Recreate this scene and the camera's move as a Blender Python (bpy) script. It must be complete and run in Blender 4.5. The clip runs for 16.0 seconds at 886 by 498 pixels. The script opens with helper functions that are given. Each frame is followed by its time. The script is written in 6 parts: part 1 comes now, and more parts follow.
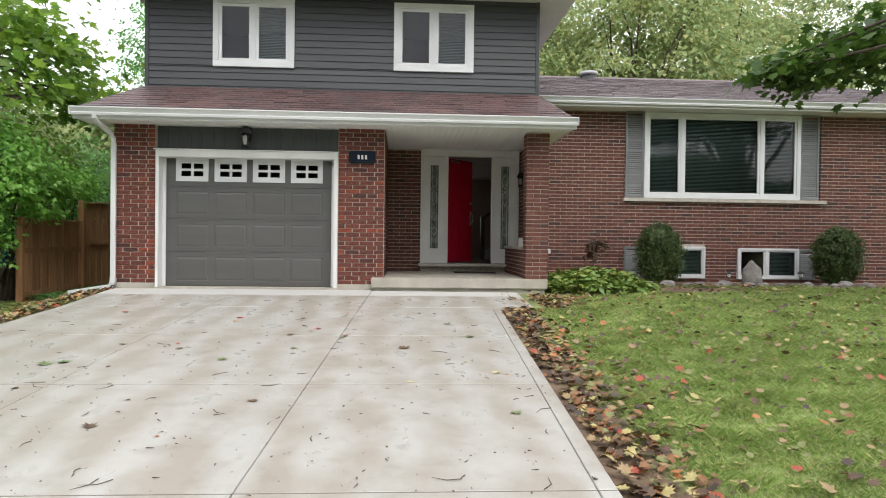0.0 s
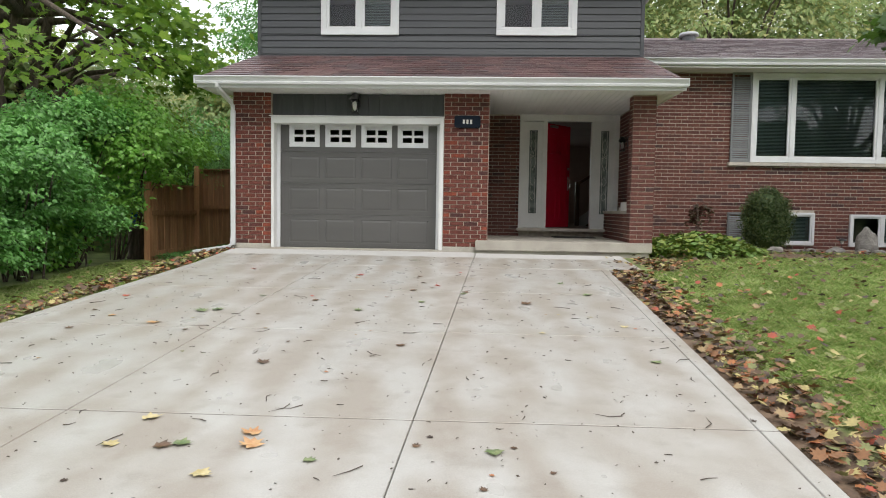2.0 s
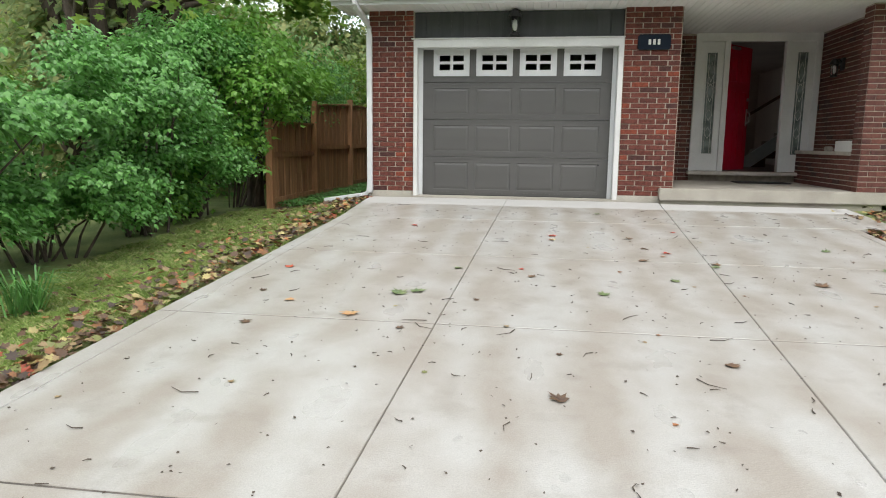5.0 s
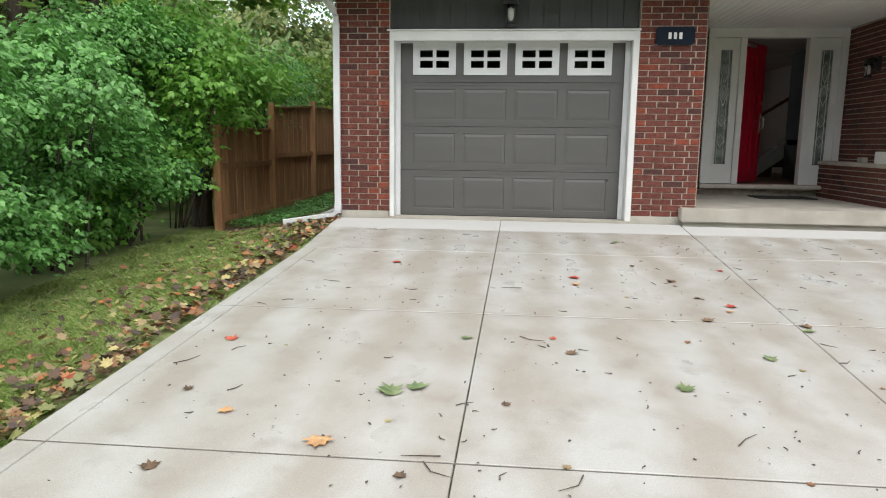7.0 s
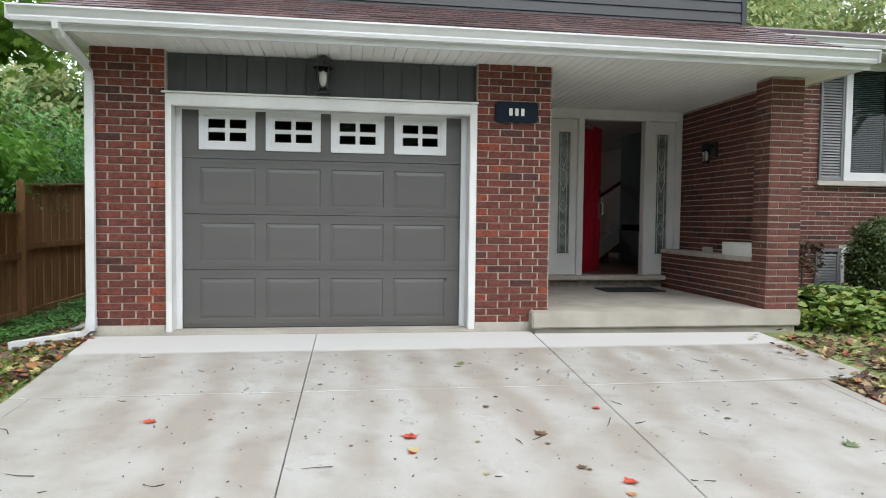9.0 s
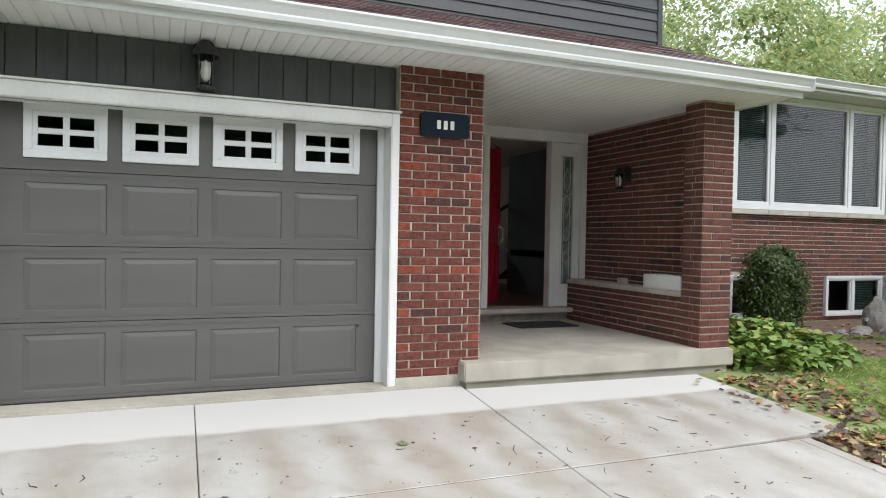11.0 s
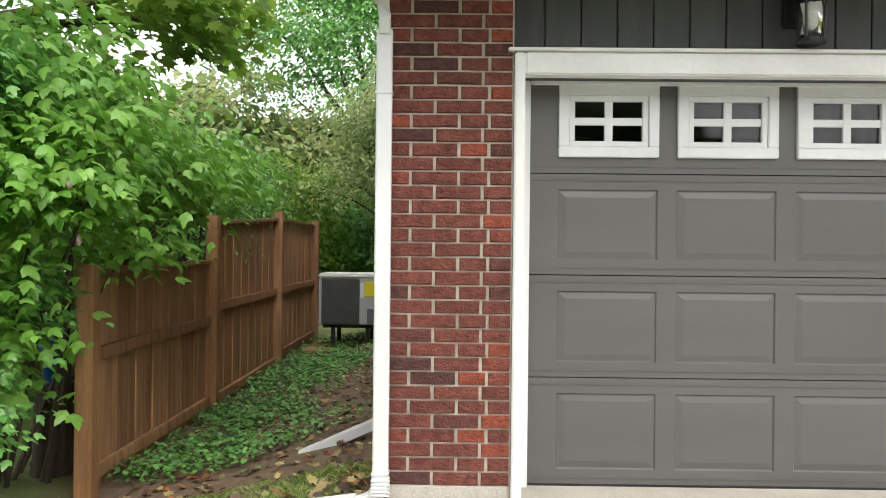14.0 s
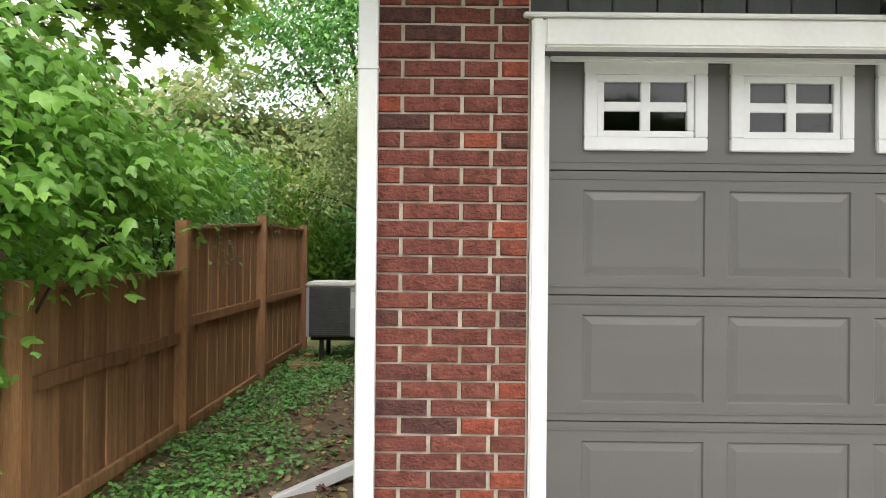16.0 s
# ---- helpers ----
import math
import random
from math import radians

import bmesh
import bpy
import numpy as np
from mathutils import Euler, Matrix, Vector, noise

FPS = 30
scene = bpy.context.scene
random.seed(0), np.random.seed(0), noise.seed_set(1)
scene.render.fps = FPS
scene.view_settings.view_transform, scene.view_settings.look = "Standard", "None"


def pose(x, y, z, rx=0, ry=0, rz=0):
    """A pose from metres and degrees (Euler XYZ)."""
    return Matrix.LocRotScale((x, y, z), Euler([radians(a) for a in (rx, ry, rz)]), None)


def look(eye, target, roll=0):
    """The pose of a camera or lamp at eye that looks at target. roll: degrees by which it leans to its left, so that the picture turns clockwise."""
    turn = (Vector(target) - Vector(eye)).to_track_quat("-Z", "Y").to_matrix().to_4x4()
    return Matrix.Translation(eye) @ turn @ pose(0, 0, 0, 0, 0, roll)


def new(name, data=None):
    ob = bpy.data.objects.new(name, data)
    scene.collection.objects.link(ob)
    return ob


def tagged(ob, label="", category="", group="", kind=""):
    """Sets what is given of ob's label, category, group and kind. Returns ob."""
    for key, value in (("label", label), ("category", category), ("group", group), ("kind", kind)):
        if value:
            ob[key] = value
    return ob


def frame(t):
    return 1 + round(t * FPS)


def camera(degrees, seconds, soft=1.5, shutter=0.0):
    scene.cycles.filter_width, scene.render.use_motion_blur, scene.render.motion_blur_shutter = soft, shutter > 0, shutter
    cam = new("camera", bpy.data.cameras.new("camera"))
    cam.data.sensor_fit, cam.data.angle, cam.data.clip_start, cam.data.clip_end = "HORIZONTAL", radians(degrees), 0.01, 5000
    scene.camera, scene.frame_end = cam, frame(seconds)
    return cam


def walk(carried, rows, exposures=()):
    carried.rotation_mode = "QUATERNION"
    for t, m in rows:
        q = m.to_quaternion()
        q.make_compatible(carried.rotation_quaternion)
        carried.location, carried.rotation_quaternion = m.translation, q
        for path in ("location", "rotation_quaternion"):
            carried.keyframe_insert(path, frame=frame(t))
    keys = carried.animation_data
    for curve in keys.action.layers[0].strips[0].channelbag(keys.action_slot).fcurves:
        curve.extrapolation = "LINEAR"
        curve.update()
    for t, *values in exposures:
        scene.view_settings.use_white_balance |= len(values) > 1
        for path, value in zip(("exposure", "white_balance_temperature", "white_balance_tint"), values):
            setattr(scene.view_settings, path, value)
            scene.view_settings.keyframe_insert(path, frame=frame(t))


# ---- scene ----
cam = camera(66.0, 16.0, soft=1.0)
PATH = [
    (0, (-0.27, 0.294, 0.777), (-0.152, 2.291, 0.75), 0.7),
    (0.5, (-0.293, 0.063, 0.757), (-0.212, 2.061, 0.727), 0.7),
    (1, (-0.38, -0.029, 0.734), (-0.339, 1.97, 0.7), 0.9),
    (1.5, (-0.565, -0.003, 0.68), (-0.587, 1.996, 0.625), 0.9),
    (2, (-0.78, 0.085, 0.647), (-0.874, 2.08, 0.532), 0.9),
    (2.5, (-1.039, 0.324, 0.638), (-1.209, 2.308, 0.452), 1.0),
    (3, (-1.346, 0.516, 0.613), (-1.586, 2.487, 0.373), 0.9),
    (3.5, (-1.639, 0.722, 0.609), (-1.919, 2.683, 0.331), 0.8),
    (4, (-1.907, 1.032, 0.665), (-2.199, 2.987, 0.365), 0.7),
    (6.5, (-2.744, 2.781, 0.793), (-2.98, 4.743, 0.484), 0.5),
    (7, (-2.811, 3.223, 0.867), (-2.994, 5.19, 0.56), 0.7),
    (7.5, (-2.847, 3.614, 0.917), (-2.99, 5.588, 0.628), 0.5),
    (8, (-2.783, 4.031, 0.958), (-2.85, 6.016, 0.719), 0.5),
    (8.5, (-2.684, 4.467, 1.013), (-2.606, 6.46, 0.87), 0.6),
    (9, (-2.644, 4.921, 1.037), (-2.35, 6.897, 0.953), 0.7),
    (11.5, (-3.292, 6.587, 1.199), (-2.525, 8.434, 1.165), 1.1),
    (12, (-3.545, 6.933, 1.198), (-2.986, 8.853, 1.17), 1.1),
    (12.5, (-3.825, 7.297, 1.128), (-3.482, 9.267, 1.124), 1.0),
    (13, (-4.099, 7.657, 1.175), (-3.937, 9.65, 1.174), 1.0),
    (13.5, (-4.397, 7.912, 1.209), (-4.355, 9.912, 1.211), 0.8),
    (14, (-4.565, 8.168, 1.196), (-4.584, 10.168, 1.198), 0.6),
    (14.5, (-4.644, 8.436, 1.231), (-4.693, 10.435, 1.233), 0.5),
    (15, (-4.757, 8.626, 1.217), (-4.819, 10.625, 1.224), 0.7),
    (15.5, (-4.792, 8.788, 1.231), (-4.847, 10.788, 1.241), 0.7),
    (16, (-4.584, 8.843, 1.243), (-4.591, 10.843, 1.255), 0.6),
]
walk(cam, [(t, look(eye, target, roll)) for t, eye, target, roll in PATH],
     exposures=[(0.0, 0.27, 6500, 10), (2.5, 0.13, 6500, 10), (3.5, 0.16, 6450, 9), (7.0, 0.33, 6400, 9), (9.0, 0.36, 6150, 9), (11.5, 0.48, 6300, 10), (12.5, 0.48, 6500, 10), (14.0, 0.76, 6650, 10), (16.0, 0.88, 6700, 11)])

# ---------------------------------------------------------------- light
SUN_EL, SUN_ROT = radians(54), radians(158)
world = bpy.data.worlds.new("overcast_sky")
scene.world = world
world.use_nodes = True
wn = world.node_tree
sky = wn.nodes.new("ShaderNodeTexSky")
sky.sky_type, sky.sun_disc = "NISHITA", False
sky.sun_elevation, sky.sun_rotation = SUN_EL, SUN_ROT
sky.air_density, sky.dust_density, sky.ozone_density = 1.0, 6.0, 1.0
# a thin white cloud cover veils the blue
veil = wn.nodes.new("ShaderNodeMix")
veil.data_type = "RGBA"
veil.inputs["Factor"].default_value = 0.8
cloud = wn.nodes.new("ShaderNodeTexNoise")
cloud.inputs["Scale"].default_value, cloud.inputs["Detail"].default_value = 2.2, 5
ramp = wn.nodes.new("ShaderNodeValToRGB")
ramp.color_ramp.elements[0].position, ramp.color_ramp.elements[1].position = 0.3, 0.7
ramp.color_ramp.elements[0].color = (8.6, 9.0, 9.6, 1)
ramp.color_ramp.elements[1].color = (13.0, 13.2, 13.4, 1)
wn.links.new(cloud.outputs["Fac"], ramp.inputs["Fac"])
wn.links.new(sky.outputs["Color"], veil.inputs["A"])
wn.links.new(ramp.outputs["Color"], veil.inputs["B"])
wn.links.new(veil.outputs["Result"], wn.nodes["Background"].inputs["Color"])
wn.nodes["Background"].inputs["Strength"].default_value = 0.14

sun = new("sun", bpy.data.lights.new("sun", "SUN"))
sun.data.energy, sun.data.angle, sun.data.color = 1.5, radians(45), (1.0, 0.98, 0.95)
sun.matrix_world = look((4, -10, 15), (0, 0, 0))


# ---------------------------------------------------------------- materials
def mat(name, c1, c2, scale=3.0, rough=0.6, bump=0.15, bscale=60.0, metal=0.0, rand="", cols=None,
        stretch=(1, 1, 1), rough2=None, translucent=0.0, spec=0.5, dirt=0.0, grain=0.5):
    """Two colours mixed by large noise, fine grain on top, relief; rand: 'object' or 'island' picks from cols."""
    m = bpy.data.materials.new(name)
    m.use_nodes = True
    nt = m.node_tree
    n, ln = nt.nodes, nt.links
    bsdf = n["Principled BSDF"]
    geo = n.new("ShaderNodeNewGeometry")
    mp = n.new("ShaderNodeMapping")
    mp.inputs["Scale"].default_value = stretch
    ln.new(geo.outputs["Position"], mp.inputs["Vector"])
    big = n.new("ShaderNodeTexNoise")
    big.inputs["Scale"].default_value, big.inputs["Detail"].default_value = scale, 4
    fine = n.new("ShaderNodeTexNoise")
    fine.inputs["Scale"].default_value, fine.inputs["Detail"].default_value = bscale, 3
    ln.new(mp.outputs["Vector"], big.inputs["Vector"])
    ln.new(mp.outputs["Vector"], fine.inputs["Vector"])
    cr = n.new("ShaderNodeValToRGB")
    cr.color_ramp.elements[0].position, cr.color_ramp.elements[1].position = 0.35, 0.65
    cr.color_ramp.elements[0].color, cr.color_ramp.elements[1].color = (*c1, 1), (*c2, 1)
    ln.new(big.outputs["Fac"], cr.inputs["Fac"])
    col = cr.outputs["Color"]
    if rand:
        if rand == "object":
            src = n.new("ShaderNodeObjectInfo").outputs["Random"]
        else:
            src = geo.outputs["Random Per Island"]
        rr = n.new("ShaderNodeValToRGB")
        rr.color_ramp.interpolation = "CONSTANT" if len(cols) > 3 else "LINEAR"
        while len(rr.color_ramp.elements) < len(cols):
            rr.color_ramp.elements.new(0.5)
        for i, (p, c) in enumerate(cols):
            rr.color_ramp.elements[i].position, rr.color_ramp.elements[i].color = p, (*c, 1)
        ln.new(src, rr.inputs["Fac"])
        mx = n.new("ShaderNodeMix")
        mx.data_type, mx.blend_type = "RGBA", "MULTIPLY"
        mx.inputs["Factor"].default_value = 1
        ln.new(rr.outputs["Color"], mx.inputs["A"])
        ln.new(col, mx.inputs["B"])
        col = mx.outputs["Result"]
    gr = n.new("ShaderNodeMix")
    gr.data_type, gr.blend_type = "RGBA", "MULTIPLY"
    gr.inputs["Factor"].default_value = grain + dirt
    gm = n.new("ShaderNodeMapRange")
    gm.inputs["From Min"].default_value, gm.inputs["From Max"].default_value = 0.3, 0.7
    gm.inputs["To Min"].default_value, gm.inputs["To Max"].default_value = 0.7, 1.15
    ln.new(fine.outputs["Fac"], gm.inputs["Value"])
    ln.new(col, gr.inputs["A"])
    ln.new(gm.outputs["Result"], gr.inputs["B"])
    col = gr.outputs["Result"]
    ln.new(col, bsdf.inputs["Base Color"])
    rm = n.new("ShaderNodeMapRange")
    rm.inputs["From Min"].default_value, rm.inputs["From Max"].default_value = 0.3, 0.7
    rm.inputs["To Min"].default_value, rm.inputs["To Max"].default_value = rough, rough if rough2 is None else rough2
    ln.new(big.outputs["Fac"], rm.inputs["Value"])
    ln.new(rm.outputs["Result"], bsdf.inputs["Roughness"])
    bsdf.inputs["Metallic"].default_value = metal
    bsdf.inputs["Specular IOR Level"].default_value = spec
    if bump:
        bp = n.new("ShaderNodeBump")
        bp.inputs["Strength"].default_value, bp.inputs["Distance"].default_value = bump, 0.01
        ln.new(fine.outputs["Fac"], bp.inputs["Height"])
        ln.new(bp.outputs["Normal"], bsdf.inputs["Normal"])
    if translucent:
        tr = n.new("ShaderNodeBsdfTranslucent")
        ms = n.new("ShaderNodeMixShader")
        ms.inputs["Fac"].default_value = translucent
        ln.new(col, tr.inputs["Color"])
        ln.new(bsdf.outputs["BSDF"], ms.inputs[1])
        ln.new(tr.outputs["BSDF"], ms.inputs[2])
        ln.new(ms.outputs["Shader"], n["Material Output"].inputs["Surface"])
    return m


W1 = (1, 1, 1)
W8 = (0.82, 0.82, 0.82)
BRICKS = [(0.0, (0.178, 0.060, 0.046)), (0.22, (0.206, 0.069, 0.052)), (0.45, (0.190, 0.065, 0.050)), (0.62, (0.156, 0.058, 0.047)),
          (0.72, (0.220, 0.073, 0.054)), (0.90, (0.112, 0.050, 0.044)), (0.972, (0.31, 0.080, 0.048))]
PORCH_BRICKS = [(p, (c[0] * 0.84, c[1] * 1.02, c[2] * 1.08)) for p, c in BRICKS[:6]]
M_BRICK = mat("red_brick", (0.60, 0.60, 0.63), W1, 22, 0.8, 1.0, 70, rand="object", cols=BRICKS, dirt=0.2, spec=0.2)

def split_face(m):
    """Torn, creased brick faces: ragged cracks, sunk and darker in colour."""
    n, ln = m.node_tree.nodes, m.node_tree.links
    b = n["Principled BSDF"]
    geo = n.new("ShaderNodeNewGeometry")
    mp = n.new("ShaderNodeMapping")
    mp.inputs["Scale"].default_value = (1, 1, 2.2)
    t = n.new("ShaderNodeTexNoise")
    for key, val in (("Scale", 17), ("Detail", 6), ("Roughness", 0.62), ("Distortion", 1.6)):
        t.inputs[key].default_value = val
    ln.new(geo.outputs["Position"], mp.inputs["Vector"])
    ln.new(mp.outputs["Vector"], t.inputs["Vector"])
    crack = n.new("ShaderNodeMapRange")
    for key, val in (("From Min", 0.30), ("From Max", 0.42), ("To Min", 0.35), ("To Max", 1.0)):
        crack.inputs[key].default_value = val
    ln.new(t.outputs["Fac"], crack.inputs["Value"])
    mx = n.new("ShaderNodeMix")
    mx.data_type, mx.blend_type = "RGBA", "MULTIPLY"
    mx.inputs["Factor"].default_value = 1
    ln.new(b.inputs["Base Color"].links[0].from_socket, mx.inputs["A"])
    ln.new(crack.outputs["Result"], mx.inputs["B"])
    ln.new(mx.outputs["Result"], b.inputs["Base Color"])
    bp = n.new("ShaderNodeBump")
    bp.inputs["Strength"].default_value, bp.inputs["Distance"].default_value = 0.9, 0.012
    ln.new(t.outputs["Fac"], bp.inputs["Height"])
    ln.new(b.inputs["Normal"].links[0].from_socket, bp.inputs["Normal"])
    ln.new(bp.outputs["Normal"], b.inputs["Normal"])


split_face(M_BRICK)
M_BRICK_END = mat("red_brick_end", (0.60, 0.60, 0.63), W1, 22, 0.8, 1.0, 70, rand="object", dirt=0.2, spec=0.2,
                  cols=[(0.0, (0.190, 0.064, 0.048)), (0.30, (0.206, 0.069, 0.052)), (0.52, (0.135, 0.056, 0.046)), (0.66, (0.30, 0.078, 0.047)), (0.86, (0.25, 0.074, 0.050))])
split_face(M_BRICK_END)
M_BRICK_PORCH = mat("brown_brick", (0.72, 0.72, 0.74), W1, 14, 0.8, 0.8, 45, rand="object", cols=PORCH_BRICKS, dirt=0.2, spec=0.2)
M_BRICK_FAR = mat("brown_brick_joined", (0.72, 0.72, 0.74), W1, 14, 0.8, 0.8, 45, rand="island", cols=PORCH_BRICKS, dirt=0.2, spec=0.2)
M_MORTAR = mat("mortar", (0.35, 0.305, 0.25), (0.48, 0.43, 0.36), 12, 0.9, 0.3, 150)
M_WHITE = mat("white_paint", (0.66, 0.66, 0.645), (0.74, 0.74, 0.725), 2.5, 0.45, 0.08, 40, grain=0.10)
M_VINYL = mat("white_vinyl", (0.64, 0.65, 0.66), (0.70, 0.71, 0.72), 2.0, 0.35, 0.03, 40, grain=0.10)
M_SOFFIT = mat("white_soffit", (0.80, 0.80, 0.79), (0.85, 0.85, 0.84), 1.5, 0.5, 0.05, 40, grain=0.10)
M_SIDING = mat("charcoal_siding", (0.043, 0.046, 0.051), (0.053, 0.057, 0.062), 2.0, 0.5, 0.12, 90, stretch=(0.3, 1, 3), grain=0.10)
M_FASCIA = mat("charcoal_board", (0.050, 0.054, 0.056), (0.064, 0.068, 0.070), 3.0, 0.55, 0.3, 60, stretch=(4, 4, 0.5), grain=0.10)
M_GDOOR = mat("grey_garage_door", (0.095, 0.0925, 0.089), (0.107, 0.104, 0.100), 1.4, 0.38, 0.10, 130, stretch=(0.6, 1, 3), grain=0.10)
M_SHUTTER = mat("grey_shutter", (0.17, 0.175, 0.18), (0.21, 0.215, 0.22), 3, 0.5, 0.1, 60)
M_RED = mat("red_door_paint", (0.46, 0.004, 0.028), (0.52, 0.007, 0.036), 2, 0.3, 0.05, 60, grain=0.10)
M_DARK = mat("dark_interior", (0.12, 0.125, 0.13), (0.15, 0.155, 0.16), 2, 0.9, 0.0, grain=0.10)
M_HALL = mat("hall_paint", (0.50, 0.42, 0.39), (0.56, 0.48, 0.44), 1.5, 0.8, 0.05)
M_WOODIN = mat("brown_wood", (0.10, 0.045, 0.025), (0.16, 0.07, 0.035), 4, 0.4, 0.2, 30, stretch=(6, 0.6, 1))
M_CONC = mat("old_concrete", (0.36, 0.33, 0.28), (0.46, 0.43, 0.37), 3, 0.85, 0.4, 120, dirt=0.2)
M_JOINT = mat("joint_dark", (0.10, 0.088, 0.075), (0.16, 0.14, 0.12), 12, 0.95, 0.3, 120)
M_STONE = mat("sill_stone", (0.42, 0.38, 0.33), (0.52, 0.48, 0.42), 6, 0.8, 0.4, 90)
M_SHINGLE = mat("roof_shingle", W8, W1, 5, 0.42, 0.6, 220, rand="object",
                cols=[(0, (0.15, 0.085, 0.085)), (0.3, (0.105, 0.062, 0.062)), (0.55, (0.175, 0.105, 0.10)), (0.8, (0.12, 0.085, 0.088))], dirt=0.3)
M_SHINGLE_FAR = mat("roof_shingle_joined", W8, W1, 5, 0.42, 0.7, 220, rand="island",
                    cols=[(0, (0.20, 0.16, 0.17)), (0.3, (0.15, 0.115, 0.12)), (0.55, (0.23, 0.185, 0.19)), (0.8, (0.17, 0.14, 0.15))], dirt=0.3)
M_FENCE = mat("cedar_fence", (0.62, 0.60, 0.58), W1, 2.5, 0.65, 0.35, 24, rand="object",
              cols=[(0, (0.42, 0.215, 0.10)), (0.5, (0.50, 0.285, 0.145)), (1, (0.31, 0.155, 0.075))], stretch=(7, 7, 0.55), dirt=0.2)
M_BLACK = mat("black_metal", (0.014, 0.014, 0.016), (0.022, 0.022, 0.024), 5, 0.4, 0.05, 80)
M_NAVY = mat("navy_plate", (0.005, 0.010, 0.020), (0.008, 0.014, 0.026), 5, 0.6, 0.03, 80, spec=0.15)
M_SILVER = mat("brushed_nickel", (0.55, 0.53, 0.5), (0.62, 0.6, 0.56), 5, 0.3, 0.02, 80, metal=1.0)
M_RUBBER = mat("mat_rubber", (0.015, 0.015, 0.015), (0.03, 0.03, 0.03), 9, 0.9, 0.6, 200)
M_ACW = mat("unit_casing", (0.36, 0.37, 0.38), (0.42, 0.43, 0.44), 3, 0.45, 0.03, 60, grain=0.10)
M_ACG = mat("unit_grille", (0.10, 0.105, 0.11), (0.14, 0.145, 0.15), 5, 0.5, 0.05, 60)
M_YEL = mat("yellow_label", (0.75, 0.62, 0.02), (0.8, 0.68, 0.03), 8, 0.5, 0.0)
M_BARK = mat("bark", (0.06, 0.045, 0.035), (0.12, 0.09, 0.07), 6, 0.9, 0.9, 30, stretch=(3, 3, 0.6))
M_TWIG = mat("twig", (0.06, 0.045, 0.035), (0.10, 0.08, 0.06), 20, 0.9, 0.3, 80)
M_ROCK = mat("garden_rock", (0.17, 0.155, 0.14), (0.30, 0.275, 0.25), 5, 0.85, 0.9, 40)
M_BLUE = mat("blue_plastic", (0.02, 0.16, 0.65), (0.03, 0.20, 0.75), 4, 0.4, 0.05)
M_FLOWER = mat("red_petals", (0.7, 0.02, 0.02), (0.8, 0.05, 0.03), 20, 0.6, 0.1)
M_BLIND = mat("blind_slat", (0.34, 0.42, 0.41), (0.42, 0.50, 0.49), 4, 0.5, 0.0)
M_BULB = mat("lamp_glass_bulb", (0.75, 0.74, 0.7), (0.8, 0.79, 0.75), 8, 0.3, 0.0, grain=0.10)
GREENS = [(0, (0.055, 0.13, 0.022)), (0.5, (0.085, 0.19, 0.035)), (1, (0.045, 0.105, 0.028))]
M_LEAF_HEDGE = mat("hedge_leaf", W8, W1, 1.2, 0.36, 0.1, 40, rand="island", cols=[(0, (0.13, 0.34, 0.075)), (0.5, (0.24, 0.52, 0.135)), (1, (0.11, 0.28, 0.068))], translucent=0.35, spec=0.55)
# Brighter than hedge_leaf: light missing on the fence shrubs is put into the colour
M_LEAF_ROSE_LIFTED = mat("shrub_leaf_lifted", W8, W1, 1.2, 0.4, 0.1, 40, rand="island", cols=[(0, (0.18, 0.42, 0.06)), (0.5, (0.31, 0.58, 0.11)), (1, (0.16, 0.38, 0.055))], translucent=0.5, spec=0.6)
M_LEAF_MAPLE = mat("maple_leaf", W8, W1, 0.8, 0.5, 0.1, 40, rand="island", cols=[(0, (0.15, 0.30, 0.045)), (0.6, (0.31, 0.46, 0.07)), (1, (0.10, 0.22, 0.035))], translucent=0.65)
# Darker copy of maple_leaf: boughs' silhouette against the sky put in the colour
M_LEAF_DARKENED = mat("darkened_maple_leaf", W8, W1, 0.8, 0.5, 0.1, 40, rand="island", cols=[(0, (0.05, 0.11, 0.02)), (0.6, (0.10, 0.18, 0.03)), (1, (0.035, 0.08, 0.016))], translucent=0.45)
# Background foliage: haze is put into the leaf colours as a paler green
M_LEAF_HAZED = mat("hazed_far_leaf", (0.7, 0.75, 0.7), W1, 0.35, 0.6, 0.1, 10, rand="island", cols=[(0, (0.30, 0.41, 0.17)), (0.5, (0.45, 0.54, 0.25)), (1, (0.55, 0.52, 0.22))], translucent=0.5)
M_LEAF_BOX = mat("boxwood_leaf", W8, W1, 5, 0.55, 0.1, 40, rand="island", cols=[(0, (0.035, 0.07, 0.016)), (0.6, (0.07, 0.12, 0.028)), (1, (0.17, 0.20, 0.06))], translucent=0.20)
M_LEAF_HOSTA = mat("groundcover_leaf", W8, W1, 3, 0.5, 0.1, 30, rand="island", cols=[(0, (0.10, 0.20, 0.03)), (0.6, (0.20, 0.30, 0.06)), (1, (0.26, 0.28, 0.05))], translucent=0.15)
M_LEAF_WEED = mat("weed_leaf", W8, W1, 3, 0.5, 0.1, 30, rand="island", cols=[(0, (0.091, 0.273, 0.055)), (0.6, (0.164, 0.400, 0.091)), (1, (0.091, 0.200, 0.055))], translucent=0.10)
M_LEAF_RED = mat("weeping_shrub_leaf", W8, W1, 3, 0.6, 0.1, 30, rand="island", cols=[(0, (0.09, 0.04, 0.03)), (0.5, (0.13, 0.06, 0.04)), (1, (0.06, 0.08, 0.03))], translucent=0.2)
